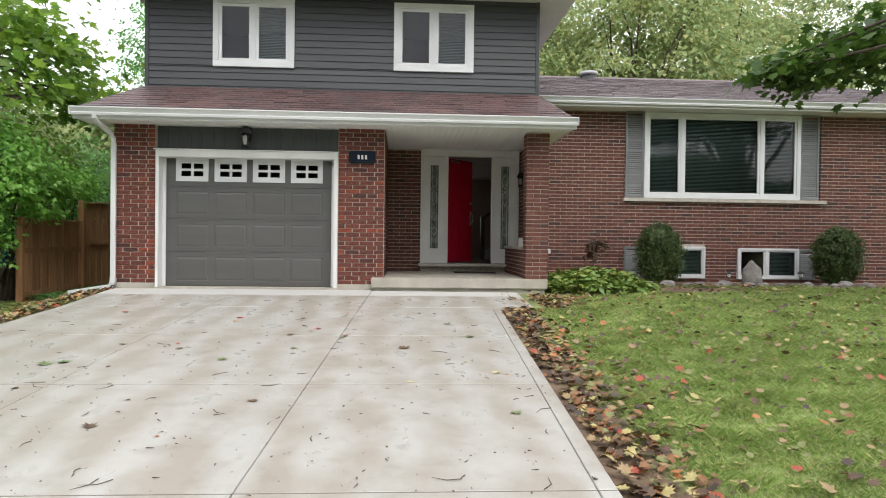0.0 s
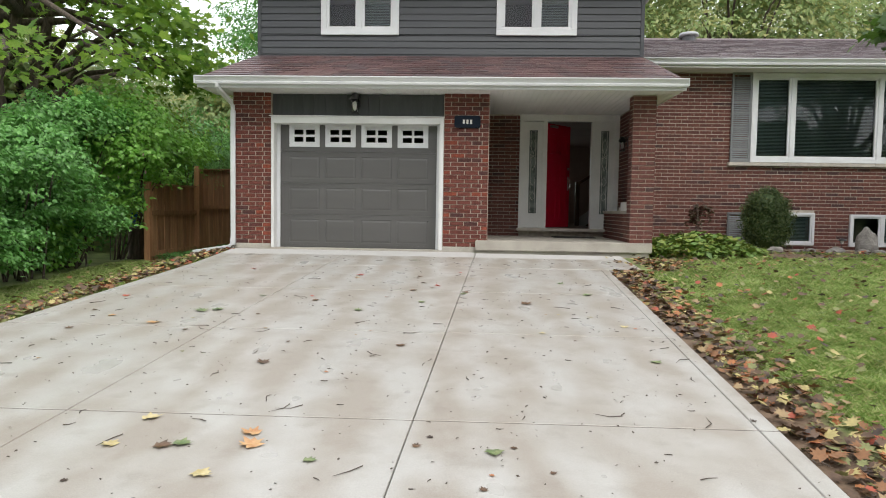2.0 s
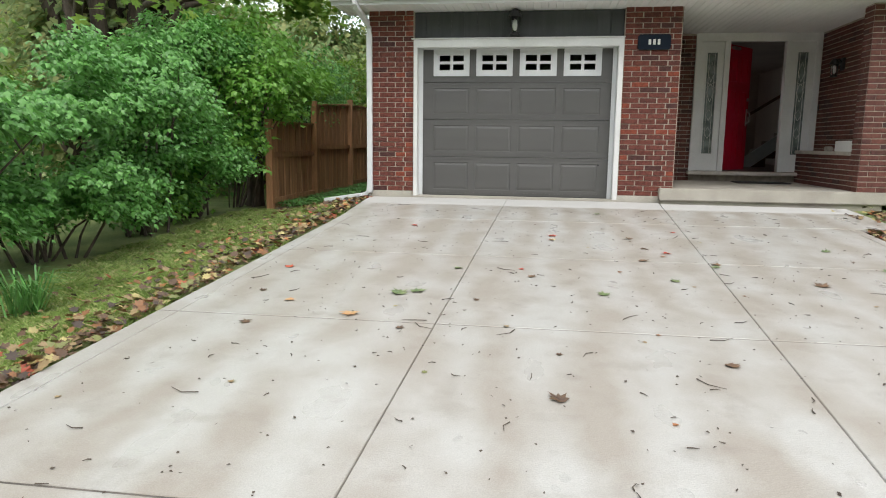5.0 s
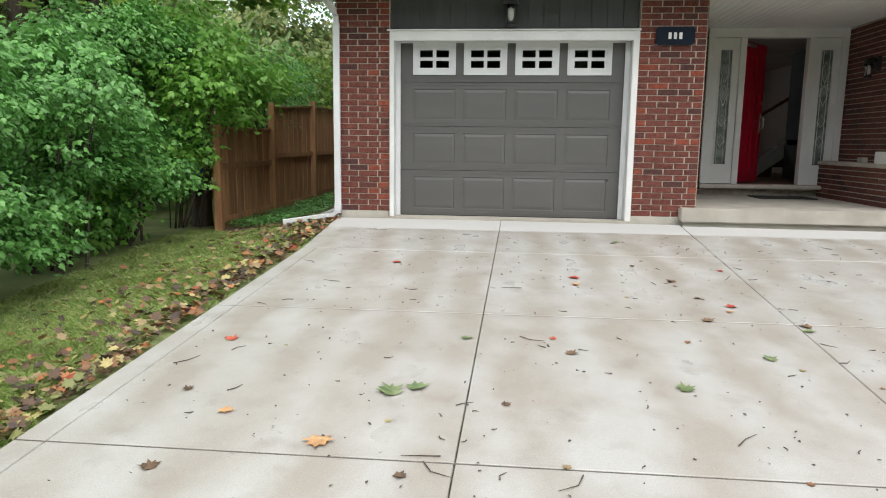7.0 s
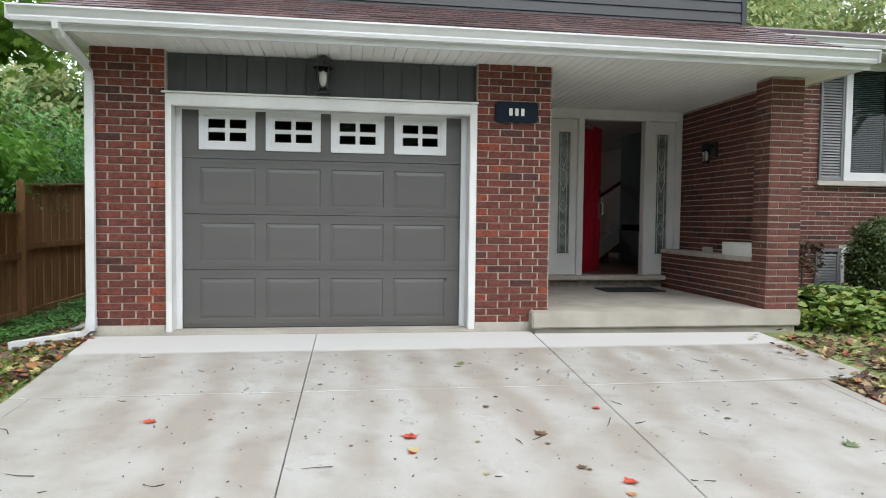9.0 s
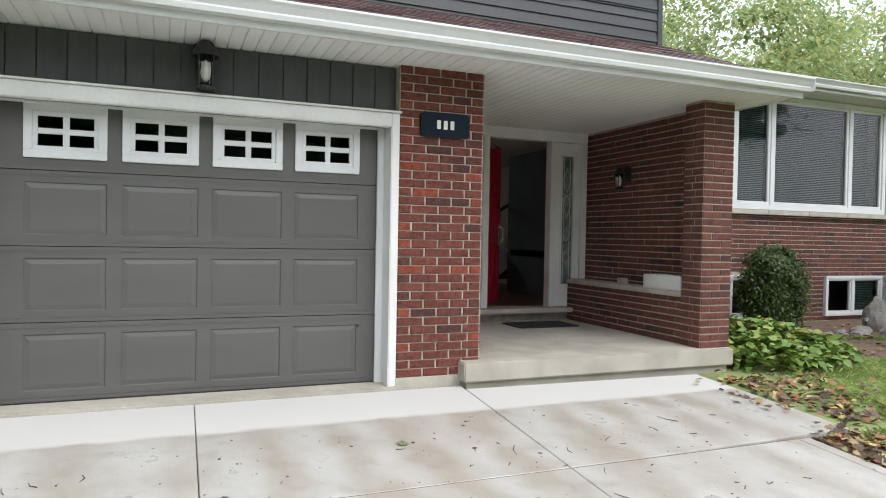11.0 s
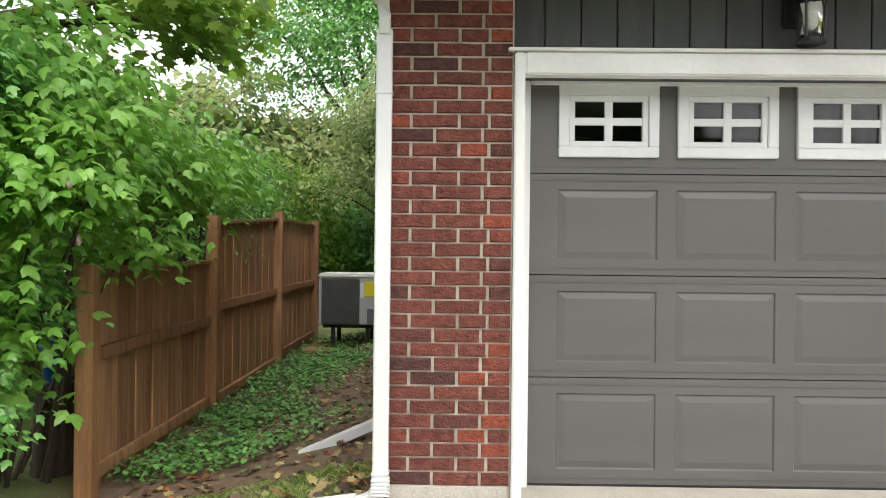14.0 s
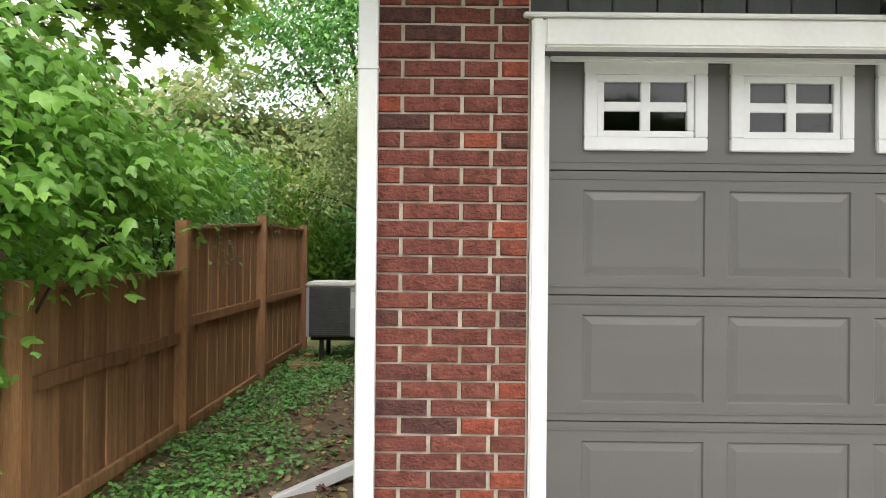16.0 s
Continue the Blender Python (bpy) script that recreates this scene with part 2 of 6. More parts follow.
M_GRASS = mat("lawn_grass", (0.58, 0.62, 0.48), W1, 2.6, 0.6, 0.0, 30, rand="island", cols=[(0, (0.24, 0.37, 0.085)), (0.6, (0.40, 0.52, 0.16)), (1, (0.60, 0.57, 0.28))], translucent=0.40)
FALL = [(0, (0.13, 0.075, 0.042)), (0.26, (0.27, 0.125, 0.05)), (0.42, (0.34, 0.24, 0.12)), (0.56, (0.075, 0.05, 0.036)), (0.70, (0.44, 0.17, 0.06)), (0.76, (0.23, 0.24, 0.085)), (0.87, (0.48, 0.40, 0.16)), (0.97, (0.38, 0.08, 0.04))]
M_LITTER = mat("fallen_leaf", W8, W1, 20, 0.55, 0.2, 60, rand="island", cols=FALL, translucent=0.1)
M_LITTER_OB = mat("fallen_leaf_single", W8, W1, 20, 0.55, 0.2, 60, rand="object", cols=FALL, translucent=0.1)
LEAF_COLOURS = {"dull": M_LITTER_OB,
                "red": mat("red_leaf", (0.42, 0.035, 0.022), (0.55, 0.11, 0.05), 14, 0.4, 0.2, 60),
                "orange": mat("orange_leaf", (0.46, 0.22, 0.09), (0.58, 0.37, 0.18), 14, 0.4, 0.2, 60),
                "yellow": mat("yellow_leaf", (0.47, 0.38, 0.17), (0.58, 0.50, 0.28), 14, 0.4, 0.2, 60),
                "green": mat("green_leaf", (0.10, 0.155, 0.055), (0.24, 0.28, 0.13), 14, 0.35, 0.2, 60),
                "brown": mat("brown_leaf", (0.085, 0.050, 0.030), (0.20, 0.115, 0.06), 14, 0.45, 0.2, 60)}
M_PINK = mat("pink_bud", (0.6, 0.3, 0.4), (0.7, 0.45, 0.5), 20, 0.6, 0.0)


def glass(name, tint, rough=0.02):
    m = bpy.data.materials.new(name)
    m.use_nodes = True
    n, ln = m.node_tree.nodes, m.node_tree.links
    n.remove(n["Principled BSDF"])
    t, g, f, ms = (n.new("ShaderNodeBsdfTransparent"), n.new("ShaderNodeBsdfGlossy"), n.new("ShaderNodeFresnel"), n.new("ShaderNodeMixShader"))
    t.inputs["Color"].default_value = (*tint, 1)
    g.inputs["Roughness"].default_value = rough
    f.inputs["IOR"].default_value = 1.58
    ln.new(f.outputs["Fac"], ms.inputs["Fac"])
    ln.new(t.outputs["BSDF"], ms.inputs[1])
    ln.new(g.outputs["BSDF"], ms.inputs[2])
    ln.new(ms.outputs["Shader"], n["Material Output"].inputs["Surface"])
    return m


M_GLASS = glass("window_glass", (0.72, 0.8, 0.78))
M_LEADED = mat("frosted_leaded_glass", (0.10, 0.12, 0.115), (0.25, 0.28, 0.27), 9, 0.16, 0.25, 30, grain=0.3)
M_LAMPGLASS = glass("lantern_glass", (0.85, 0.87, 0.87), 0.1)


def ground_material():
    """Soil with lawn thatch; damp dark earth in the beds and the side yard."""
    m = mat("earth_and_turf", (0.14, 0.18, 0.06), (0.25, 0.29, 0.105), 1.6, 0.95, 0.8, 45)
    n, ln = m.node_tree.nodes, m.node_tree.links
    b = n["Principled BSDF"]
    src = b.inputs["Base Color"].links[0].from_socket
    geo = n.new("ShaderNodeNewGeometry")
    sep = n.new("ShaderNodeSeparateXYZ")
    ln.new(geo.outputs["Position"], sep.inputs["Vector"])
    nz = n.new("ShaderNodeTexNoise")
    nz.inputs["Scale"].default_value, nz.inputs["Detail"].default_value = 1.3, 6
    ln.new(geo.outputs["Position"], nz.inputs["Vector"])
    wob = n.new("ShaderNodeMath")
    wob.operation = "MULTIPLY_ADD"
    wob.inputs[1].default_value = 2.4
    ln.new(nz.outputs["Fac"], wob.inputs[0])
    ln.new(sep.outputs["Y"], wob.inputs[2])
    th = n.new("ShaderNodeMapRange")
    th.inputs["From Min"].default_value, th.inputs["From Max"].default_value = 13.0, 13.5
    ln.new(wob.outputs["Value"], th.inputs["Value"])
    inx = n.new("ShaderNodeMapRange")
    inx.inputs["From Min"].default_value, inx.inputs["From Max"].default_value = -7.3, -6.8
    ln.new(sep.outputs["X"], inx.inputs["Value"])
    iny = n.new("ShaderNodeMapRange")
    iny.inputs["From Min"].default_value, iny.inputs["From Max"].default_value = 21.5, 20.0
    ln.new(sep.outputs["Y"], iny.inputs["Value"])
    both = n.new("ShaderNodeMath")
    both.operation = "MULTIPLY"
    ln.new(inx.outputs["Result"], both.inputs[0])
    ln.new(iny.outputs["Result"], both.inputs[1])
    spot = n.new("ShaderNodeMapping")
    spot.vector_type = "TEXTURE"
    spot.inputs["Location"].default_value, spot.inputs["Scale"].default_value = (4.4, 11.85, 0), (1.5, 0.5, 1)
    ln.new(geo.outputs["Position"], spot.inputs["Vector"])
    dist = n.new("ShaderNodeVectorMath")
    dist.operation = "LENGTH"
    ln.new(spot.outputs["Vector"], dist.inputs[0])
    ragged = n.new("ShaderNodeMath")
    ragged.operation = "ADD"
    ln.new(dist.outputs["Value"], ragged.inputs[0])
    ln.new(nz.outputs["Fac"], ragged.inputs[1])
    patch = n.new("ShaderNodeMapRange")
    patch.inputs["From Min"].default_value, patch.inputs["From Max"].default_value = 1.6, 1.35
    ln.new(ragged.outputs["Value"], patch.inputs["Value"])
    bed = n.new("ShaderNodeMath")
    bed.operation = "MULTIPLY"
    ln.new(both.outputs["Value"], bed.inputs[0])
    ln.new(th.outputs["Result"], bed.inputs[1])
    soil = n.new("ShaderNodeValToRGB")
    soil.color_ramp.elements[0].color, soil.color_ramp.elements[1].color = (0.05, 0.034, 0.023, 1), (0.24, 0.16, 0.10, 1)
    nf = n.new("ShaderNodeTexNoise")
    nf.inputs["Scale"].default_value, nf.inputs["Detail"].default_value = 9, 6
    ln.new(geo.outputs["Position"], nf.inputs["Vector"])
    ln.new(nf.outputs["Fac"], soil.inputs["Fac"])
    mx = n.new("ShaderNodeMix")
    mx.data_type = "RGBA"
    either = n.new("ShaderNodeMath")
    either.operation = "MAXIMUM"
    ln.new(bed.outputs["Value"], either.inputs[0])
    ln.new(patch.outputs["Result"], either.inputs[1])
    skew = n.new("ShaderNodeMath")   # bare earth along the edge of the drive
    skew.operation = "MULTIPLY_ADD"
    skew.inputs[1].default_value = -0.04
    ln.new(sep.outputs["Y"], skew.inputs[0])
    ln.new(sep.outputs["X"], skew.inputs[2])
    frayed = n.new("ShaderNodeMath")
    frayed.operation = "MULTIPLY_ADD"
    frayed.inputs[1].default_value = 0.5
    ln.new(nf.outputs["Fac"], frayed.inputs[0])
    ln.new(skew.outputs["Value"], frayed.inputs[2])
    strip = n.new("ShaderNodeMapRange")
    strip.inputs["From Min"].default_value, strip.inputs["From Max"].default_value = 1.34, 1.22
    ln.new(frayed.outputs["Value"], strip.inputs["Value"])
    inner = n.new("ShaderNodeMapRange")
    inner.inputs["From Min"].default_value, inner.inputs["From Max"].default_value = 0.3, 0.4
    ln.new(skew.outputs["Value"], inner.inputs["Value"])
    band = n.new("ShaderNodeMath")
    band.operation = "MULTIPLY"
    ln.new(strip.outputs["Result"], band.inputs[0])
    ln.new(inner.outputs["Result"], band.inputs[1])
    bare = n.new("ShaderNodeMath")
    bare.operation = "MAXIMUM"
    ln.new(either.outputs["Value"], bare.inputs[0])
    ln.new(band.outputs["Value"], bare.inputs[1])
    ln.new(bare.outputs["Value"], mx.inputs["Factor"])
    ln.new(src, mx.inputs["A"])
    ln.new(soil.outputs["Color"], mx.inputs["B"])
    ln.new(mx.outputs["Result"], b.inputs["Base Color"])
    return m


def concrete_material():
    """Broom-finished drive, damp from rain: wavy pale and tan bands, glossier where paler, a dry pale strip under the
    eaves.
    """
    m = bpy.data.materials.new("damp_concrete")
    m.use_nodes = True
    n, ln = m.node_tree.nodes, m.node_tree.links
    b = n["Principled BSDF"]
    geo = n.new("ShaderNodeNewGeometry")
    sep = n.new("ShaderNodeSeparateXYZ")
    ln.new(geo.outputs["Position"], sep.inputs["Vector"])

    def noise_tex(scale, detail, stretch=(1, 1, 1), rot=0.0, distort=0.0):
        mp = n.new("ShaderNodeMapping")
        mp.inputs["Scale"].default_value = stretch
        mp.inputs["Rotation"].default_value = (0, 0, rot)
        t = n.new("ShaderNodeTexNoise")
        t.inputs["Scale"].default_value, t.inputs["Detail"].default_value, t.inputs["Distortion"].default_value = scale, detail, distort
        ln.new(geo.outputs["Position"], mp.inputs["Vector"])
        ln.new(mp.outputs["Vector"], t.inputs["Vector"])
        return t.outputs["Fac"]

    def remap(v, a, b_, c, d):
        r = n.new("ShaderNodeMapRange")
        for k, val in zip(("From Min", "From Max", "To Min", "To Max"), (a, b_, c, d)):
            r.inputs[k].default_value = val
        ln.new(v, r.inputs["Value"])
        return r.outputs["Result"]

    def mixc(fac, a, c, kind="MIX"):
        x = n.new("ShaderNodeMix")
        x.data_type, x.blend_type = "RGBA", kind
        if isinstance(fac, float):
            x.inputs["Factor"].default_value = fac
        else:
            ln.new(fac, x.inputs["Factor"])
        for key, val in (("A", a), ("B", c)):
            if isinstance(val, tuple):
                x.inputs[key].default_value = (*val, 1)
            else:
                ln.new(val, x.inputs[key])
        return x.outputs["Result"]

    streak = noise_tex(2.9, 3, (1.0, 0.7, 1), radians(10), 0.15)
    big = noise_tex(0.5, 4)
    fine = noise_tex(160, 3)
    broom = noise_tex(26, 3, (1.0, 9.0, 1))
    blotch = noise_tex(4.5, 5)
    wave = n.new("ShaderNodeTexWave")   # wavy bands of tone and gloss, along the drive
    wave.wave_type, wave.bands_direction = "BANDS", "X"
    for key, val in (("Scale", 0.62), ("Distortion", 5.5), ("Detail", 3.0), ("Detail Scale", 1.1), ("Detail Roughness", 0.55)):
        wave.inputs[key].default_value = val
    wmap = n.new("ShaderNodeMapping")
    wmap.inputs["Scale"].default_value = (1.0, 0.75, 1.0)
    ln.new(geo.outputs["Position"], wmap.inputs["Vector"])
    ln.new(wmap.outputs["Vector"], wave.inputs["Vector"])
    ripple = n.new("ShaderNodeMath")
    ripple.operation = "MULTIPLY_ADD"
    ripple.inputs[1].default_value = 0.27
    ln.new(wave.outputs["Fac"], ripple.inputs[0])
    ln.new(streak, ripple.inputs[2])
    streak = ripple.outputs["Value"]
    col = mixc(remap(streak, 0.44, 0.82, 0.0, 1.0), (0.334, 0.299, 0.255), (0.452, 0.440, 0.410))
    col = mixc(remap(big, 0.48, 0.70, 0.0, 0.5), col, (0.342, 0.309, 0.264))
    col = mixc(remap(blotch, 0.56, 0.74, 0.0, 0.45), col, (0.25, 0.215, 0.18))
    col = mixc(0.5, col, remap(fine, 0.3, 0.7, 0.75, 1.12), "MULTIPLY")
    edge = n.new("ShaderNodeMath")
    edge.operation = "MULTIPLY_ADD"
    edge.inputs[1].default_value = 0.12
    ln.new(blotch, edge.inputs[0])
    ln.new(sep.outputs["Y"], edge.inputs[2])
    dry = remap(edge.outputs["Value"], 10.87, 10.93, 0.0, 1.0)
    col = mixc(dry, col, (0.49, 0.48, 0.46))
    ln.new(col, b.inputs["Base Color"])
    wet = remap(streak, 0.40, 1.05, 0.48, 0.20)
    rgh = n.new("ShaderNodeMath")
    rgh.operation = "MAXIMUM"
    ln.new(wet, rgh.inputs[0])
    ln.new(remap(dry, 0, 1, 0.2, 0.85), rgh.inputs[1])
    ln.new(rgh.outputs["Value"], b.inputs["Roughness"])
    bp = n.new("ShaderNodeBump")
    bp.inputs["Strength"].default_value, bp.inputs["Distance"].default_value = 0.18, 0.006
    ad = n.new("ShaderNodeMath")
    ad.operation = "ADD"
    ln.new(fine, ad.inputs[0])
    ln.new(broom, ad.inputs[1])
    ln.new(ad.outputs["Value"], bp.inputs["Height"])
    ln.new(bp.outputs["Normal"], b.inputs["Normal"])
    return m


M_GROUND = ground_material()
M_DRIVE = concrete_material()


# ---------------------------------------------------------------- geometry helpers
class Geo:
    """Collects vertices and faces for one mesh."""

    def __init__(self):
        self.v, self.f = [], []

    def add(self, vs, fs):
        o = len(self.v)
        self.v += [tuple(p) for p in vs]
        self.f += [tuple(i + o for i in f) for f in fs]
        return self

    def box(self, x0, x1, y0, y1, z0, z1, c=0.0):
        """A box; with c its edges are chamfered."""
        if c <= 0:
            vs = [(x, y, z) for z in (z0, z1) for x, y in ((x0, y0), (x1, y0), (x1, y1), (x0, y1))]
            return self.add(vs, [(3, 2, 1, 0), (4, 5, 6, 7), (0, 1, 5, 4), (1, 2, 6, 5), (2, 3, 7, 6), (3, 0, 4, 7)])
        bm = bmesh.new()
        bmesh.ops.create_cube(bm, size=1.0)
        bmesh.ops.scale(bm, vec=(x1 - x0, y1 - y0, z1 - z0), verts=bm.verts)
        bmesh.ops.translate(bm, vec=((x0 + x1) / 2, (y0 + y1) / 2, (z0 + z1) / 2), verts=bm.verts)
        bmesh.ops.bevel(bm, geom=bm.edges[:], offset=c, segments=2, affect="EDGES")
        bm.verts.index_update()
        self.add([p.co.copy() for p in bm.verts], [[p.index for p in f.verts] for f in bm.faces])
        bm.free()
        return self

    def tube(self, pts, radii, sides=8, caps=True):
        """A tapered tube along points."""
        pts = [Vector(p) for p in pts]
        if not hasattr(radii, "__len__"):
            radii = [radii] * len(pts)
        vs, fs = [], []
        for i, p in enumerate(pts):
            d = (pts[min(i + 1, len(pts) - 1)] - pts[max(i - 1, 0)]).normalized()
            a = d.orthogonal().normalized() if abs(d.z) < 0.99 else Vector((1, 0, 0))
            if abs(d.z) < 0.99:
                a = d.cross(Vector((0, 0, 1))).normalized()
            b = d.cross(a)
            for k in range(sides):
                w = 2 * math.pi * k / sides
                vs.append(p + (a * math.cos(w) + b * math.sin(w)) * radii[i])
        for i in range(len(pts) - 1):
            for k in range(sides):
                fs.append((i * sides + k, i * sides + (k + 1) % sides, (i + 1) * sides + (k + 1) % sides, (i + 1) * sides + k))
        if caps:
            fs.append(tuple(range(sides - 1, -1, -1)))
            fs.append(tuple((len(pts) - 1) * sides + k for k in range(sides)))
        return self.add(vs, fs)

    def lathe(self, profile, centre, sides=16):
        """Turns (radius, height) pairs round the upright axis at centre."""
        cx, cy, cz = centre
        vs, fs = [], []
        for r, h in profile:
            for k in range(sides):
                w = 2 * math.pi * k / sides
                vs.append((cx + r * math.cos(w), cy + r * math.sin(w), cz + h))
        for i in range(len(profile) - 1):
            for k in range(sides):
                fs.append((i * sides + k, i * sides + (k + 1) % sides, (i + 1) * sides + (k + 1) % sides, (i + 1) * sides + k))
        fs.append(tuple(range(sides - 1, -1, -1)))
        fs.append(tuple((len(profile) - 1) * sides + k for k in range(sides)))
        return self.add(vs, fs)

    def move(self, m):
        self.v = [tuple(m @ Vector(p)) for p in self.v]
        return self

    def mesh(self, name, material, smooth=False):
        me = bpy.data.meshes.new(name)
        me.from_pydata(self.v, [], self.f)
        me.materials.append(material)
        if smooth:
            me.shade_smooth()
        me.update()
        return me


def part(name, geo, material, parent=None, label="", smooth=False):
    """One mesh object, under a thing or a part."""
    ob = new(name, geo.mesh(name, material, smooth) if isinstance(geo, Geo) else geo)
    if parent is not None:
        ob.parent = parent
    if label:
        ob["label"] = label
    return ob


def thing(name, label, category, group="", kind="", at=(0, 0, 0)):
    ob = new(name)
    ob.location = at
    ob.empty_display_size = 0.1
    return tagged(ob, label, category, group, kind)


def np_mesh(name, verts, faces, material):
    """A mesh from arrays; all faces have the same number of corners."""
    me = bpy.data.meshes.new(name)
    verts, faces = np.asarray(verts, np.float32), np.asarray(faces, np.int32)
    nf, k = faces.shape
    me.vertices.add(len(verts))
    me.vertices.foreach_set("co", verts.ravel())
    me.loops.add(nf * k)
    me.loops.foreach_set("vertex_index", faces.ravel())
    me.polygons.add(nf)
    me.polygons.foreach_set("loop_start", np.arange(0, nf * k, k, dtype=np.int32))
    me.polygons.foreach_set("loop_total", np.full(nf, k, np.int32))
    me.materials.append(material)
    me.update(calc_edges=True)
    return me


def cut(x0, x1, z0, z1, holes):
    """The rectangle minus rectangular holes, as smaller rectangles."""
    xs = sorted({x0, x1, *[min(max(h[i], x0), x1) for h in holes for i in (0, 1)]})
    zs = sorted({z0, z1, *[min(max(h[i], z0), z1) for h in holes for i in (2, 3)]})
    out = []
    for a, b in zip(zs, zs[1:]):
        run = None
        for c, d in zip(xs, xs[1:]):
            mx, mz = (c + d) / 2, (a + b) / 2
            if any(h[0] < mx < h[1] and h[2] < mz < h[3] for h in holes):
                run = None
                continue
            if run is not None:
                out[run] = (out[run][0], d, a, b)
            else:
                out.append((c, d, a, b))
                run = len(out) - 1
    return out


def wall_y(name, label, x0, x1, z0, z1, y0, y1, material, holes=()):
    """A wall along x between y0 and y1, with openings through it."""
    g = Geo()
    for a, b, c, d in cut(x0, x1, z0, z1, list(holes)):
        g.box(a, b, y0, y1, c, d)
    return tagged(part(name, g, material), label, "wall", kind="structure")


COURSE, BRICK_L, JOINT, BED = 0.0709, 0.225, 0.015, 0.0082


def brick_mesh(length, depth=0.010, kind=0, bed=BED):
    """One brick with chipped, slightly wandering edges; kind picks one of a few shapes."""
    h, c = COURSE - bed, 0.003
    g = Geo()
    l = length / 2
    rr = random.Random(kind * 71 + int(length * 1000))
    n = 4 if length > 0.15 else 3
    rim = [(-l + 2 * l * k / n, 0) for k in range(n)] + [(l, 0), (l, h / 2)] + [(l - 2 * l * k / n, h) for k in range(n)] + [(-l, h), (-l, h / 2)]
    front = []
    for x, z in rim:
        ins = c + rr.uniform(-0.0015, 0.0022) + (0.006 if rr.random() < 0.07 else 0)
        sx = -1 if x >= l - 1e-6 else 1 if x <= -l + 1e-6 else 0
        sz = 1 if z < 1e-6 else -1 if z > h - 1e-6 else 0
        front.append((x + sx * ins, -depth + rr.uniform(-0.0012, 0.0012), z + sz * ins))
    m = len(rim)
    mid = (rr.uniform(-0.2, 0.2) * l, -depth - 0.0008, h / 2)
    vs = [(x, 0, z) for x, z in rim] + front + [mid]
    fs = [(k, (k + 1) % m, m + (k + 1) % m, m + k) for k in range(m)] + [(m + k, m + (k + 1) % m, 2 * m) for k in range(m)]
    g.add(vs, fs)
    return g


BRICK_DATA = {}


def courses(width, z0, z1, holes=(), rows=None, joint=JOINT):
    """Runs of bricks (u, z, length) that fill a face; rows: joints of the two alternating courses."""
    out = []
    z, i = z0, 0
    while z + COURSE * 0.6 < z1:
        if rows:
            ends = [0.0, *rows[i % 2], width]
        else:
            off = 0.0 if i % 2 == 0 else -0.5 * (BRICK_L + JOINT)
            ends, u = [0.0], off + BRICK_L + JOINT
            while u < width - 0.05:
                ends.append(u)
                u += BRICK_L + JOINT
            ends.append(width)
        for a, b in zip(ends, ends[1:]):
            segs = [(a, b)]
            for h0, h1, k0, k1 in holes:
                if k0 - 0.02 < z + COURSE / 2 < k1 + 0.02:
                    nxt = []
                    for s, e in segs:
                        if e <= h0 or s >= h1:
                            nxt.append((s, e))
                        else:
                            if s < h0 - 0.03:
                                nxt.append((s, h0))
                            if e > h1 + 0.03:
                                nxt.append((h1, e))
                    segs = nxt
            for s, e in segs:
                if e - s > 0.03:
                    out.append(((s + e) / 2, z, e - s - joint))
        z += COURSE
        i += 1
    return out


def lay_bricks(parent, m, width, z0, z1, single, holes=(), rows=None, name="brick", stone=None):
    """Bricks on the face whose local x runs along it and whose local -y looks out. m: its pose."""
    rng = random.Random(int(width * 1000))
    tight = stone is not None   # porch and wing: upright joints nearly closed, wide pale beds
    joint, bed, proud = (0.006, 0.0118, 0.006) if tight else (JOINT, BED, 0.010)
    runs = courses(width, z0, z1, holes, rows, joint)
    apart = single if callable(single) else (lambda u, z: single)
    for u, z, l in [r for r in runs if apart(r[0], r[1])]:
        short = stone is None and rows is not None and l < 0.14
        key = (round(l, 3), stone, rng.randrange(4))
        if key not in BRICK_DATA:
            BRICK_DATA[key] = brick_mesh(key[0], proud, key[2], bed).mesh("brick", stone or (M_BRICK_END if short else M_BRICK))
        b = part(name, BRICK_DATA[key], None, parent)
        b.matrix_basis = m @ pose(u, rng.uniform(-0.002, 0.002), z, 0, rng.uniform(-0.25, 0.25), rng.uniform(-0.5, 0.5))
    rest = [r for r in runs if not apart(r[0], r[1])]
    if rest:
        g = Geo()
        for u, z, l in rest:
            bb = brick_mesh(round(l, 3), proud, rng.randrange(4), bed)
            bb.move(m @ pose(u, rng.uniform(-0.002, 0.002), z))
            g.add(bb.v, bb.f)
        ob = part("brickwork", g, M_BRICK_FAR, parent)
        ob["kind"] = "stuff"


# ---------------------------------------------------------------- ground
def smooth01(a):
    a = min(max(a, 0.0), 1.0)
    return a * a * (3 - 2 * a)


def drive_z(y):
    return -0.06 + 0.056 * (y - 11.5)


def ground_z(x, y):
    z = drive_z(max(min(y, 11.5), -9.0)) - 0.035
    if x < -4.7:
        z -= 0.30 * smooth01((-4.75 - x) / 1.9)
        if y > 11.5:
            z += 0.04 * smooth01((y - 11.5) / 8)
    if x > 1.0:
        z += 0.05 * smooth01((x - 1.3) / 3) + 0.02 * noise.noise((x * 0.6, y * 0.6, 0))
    return z


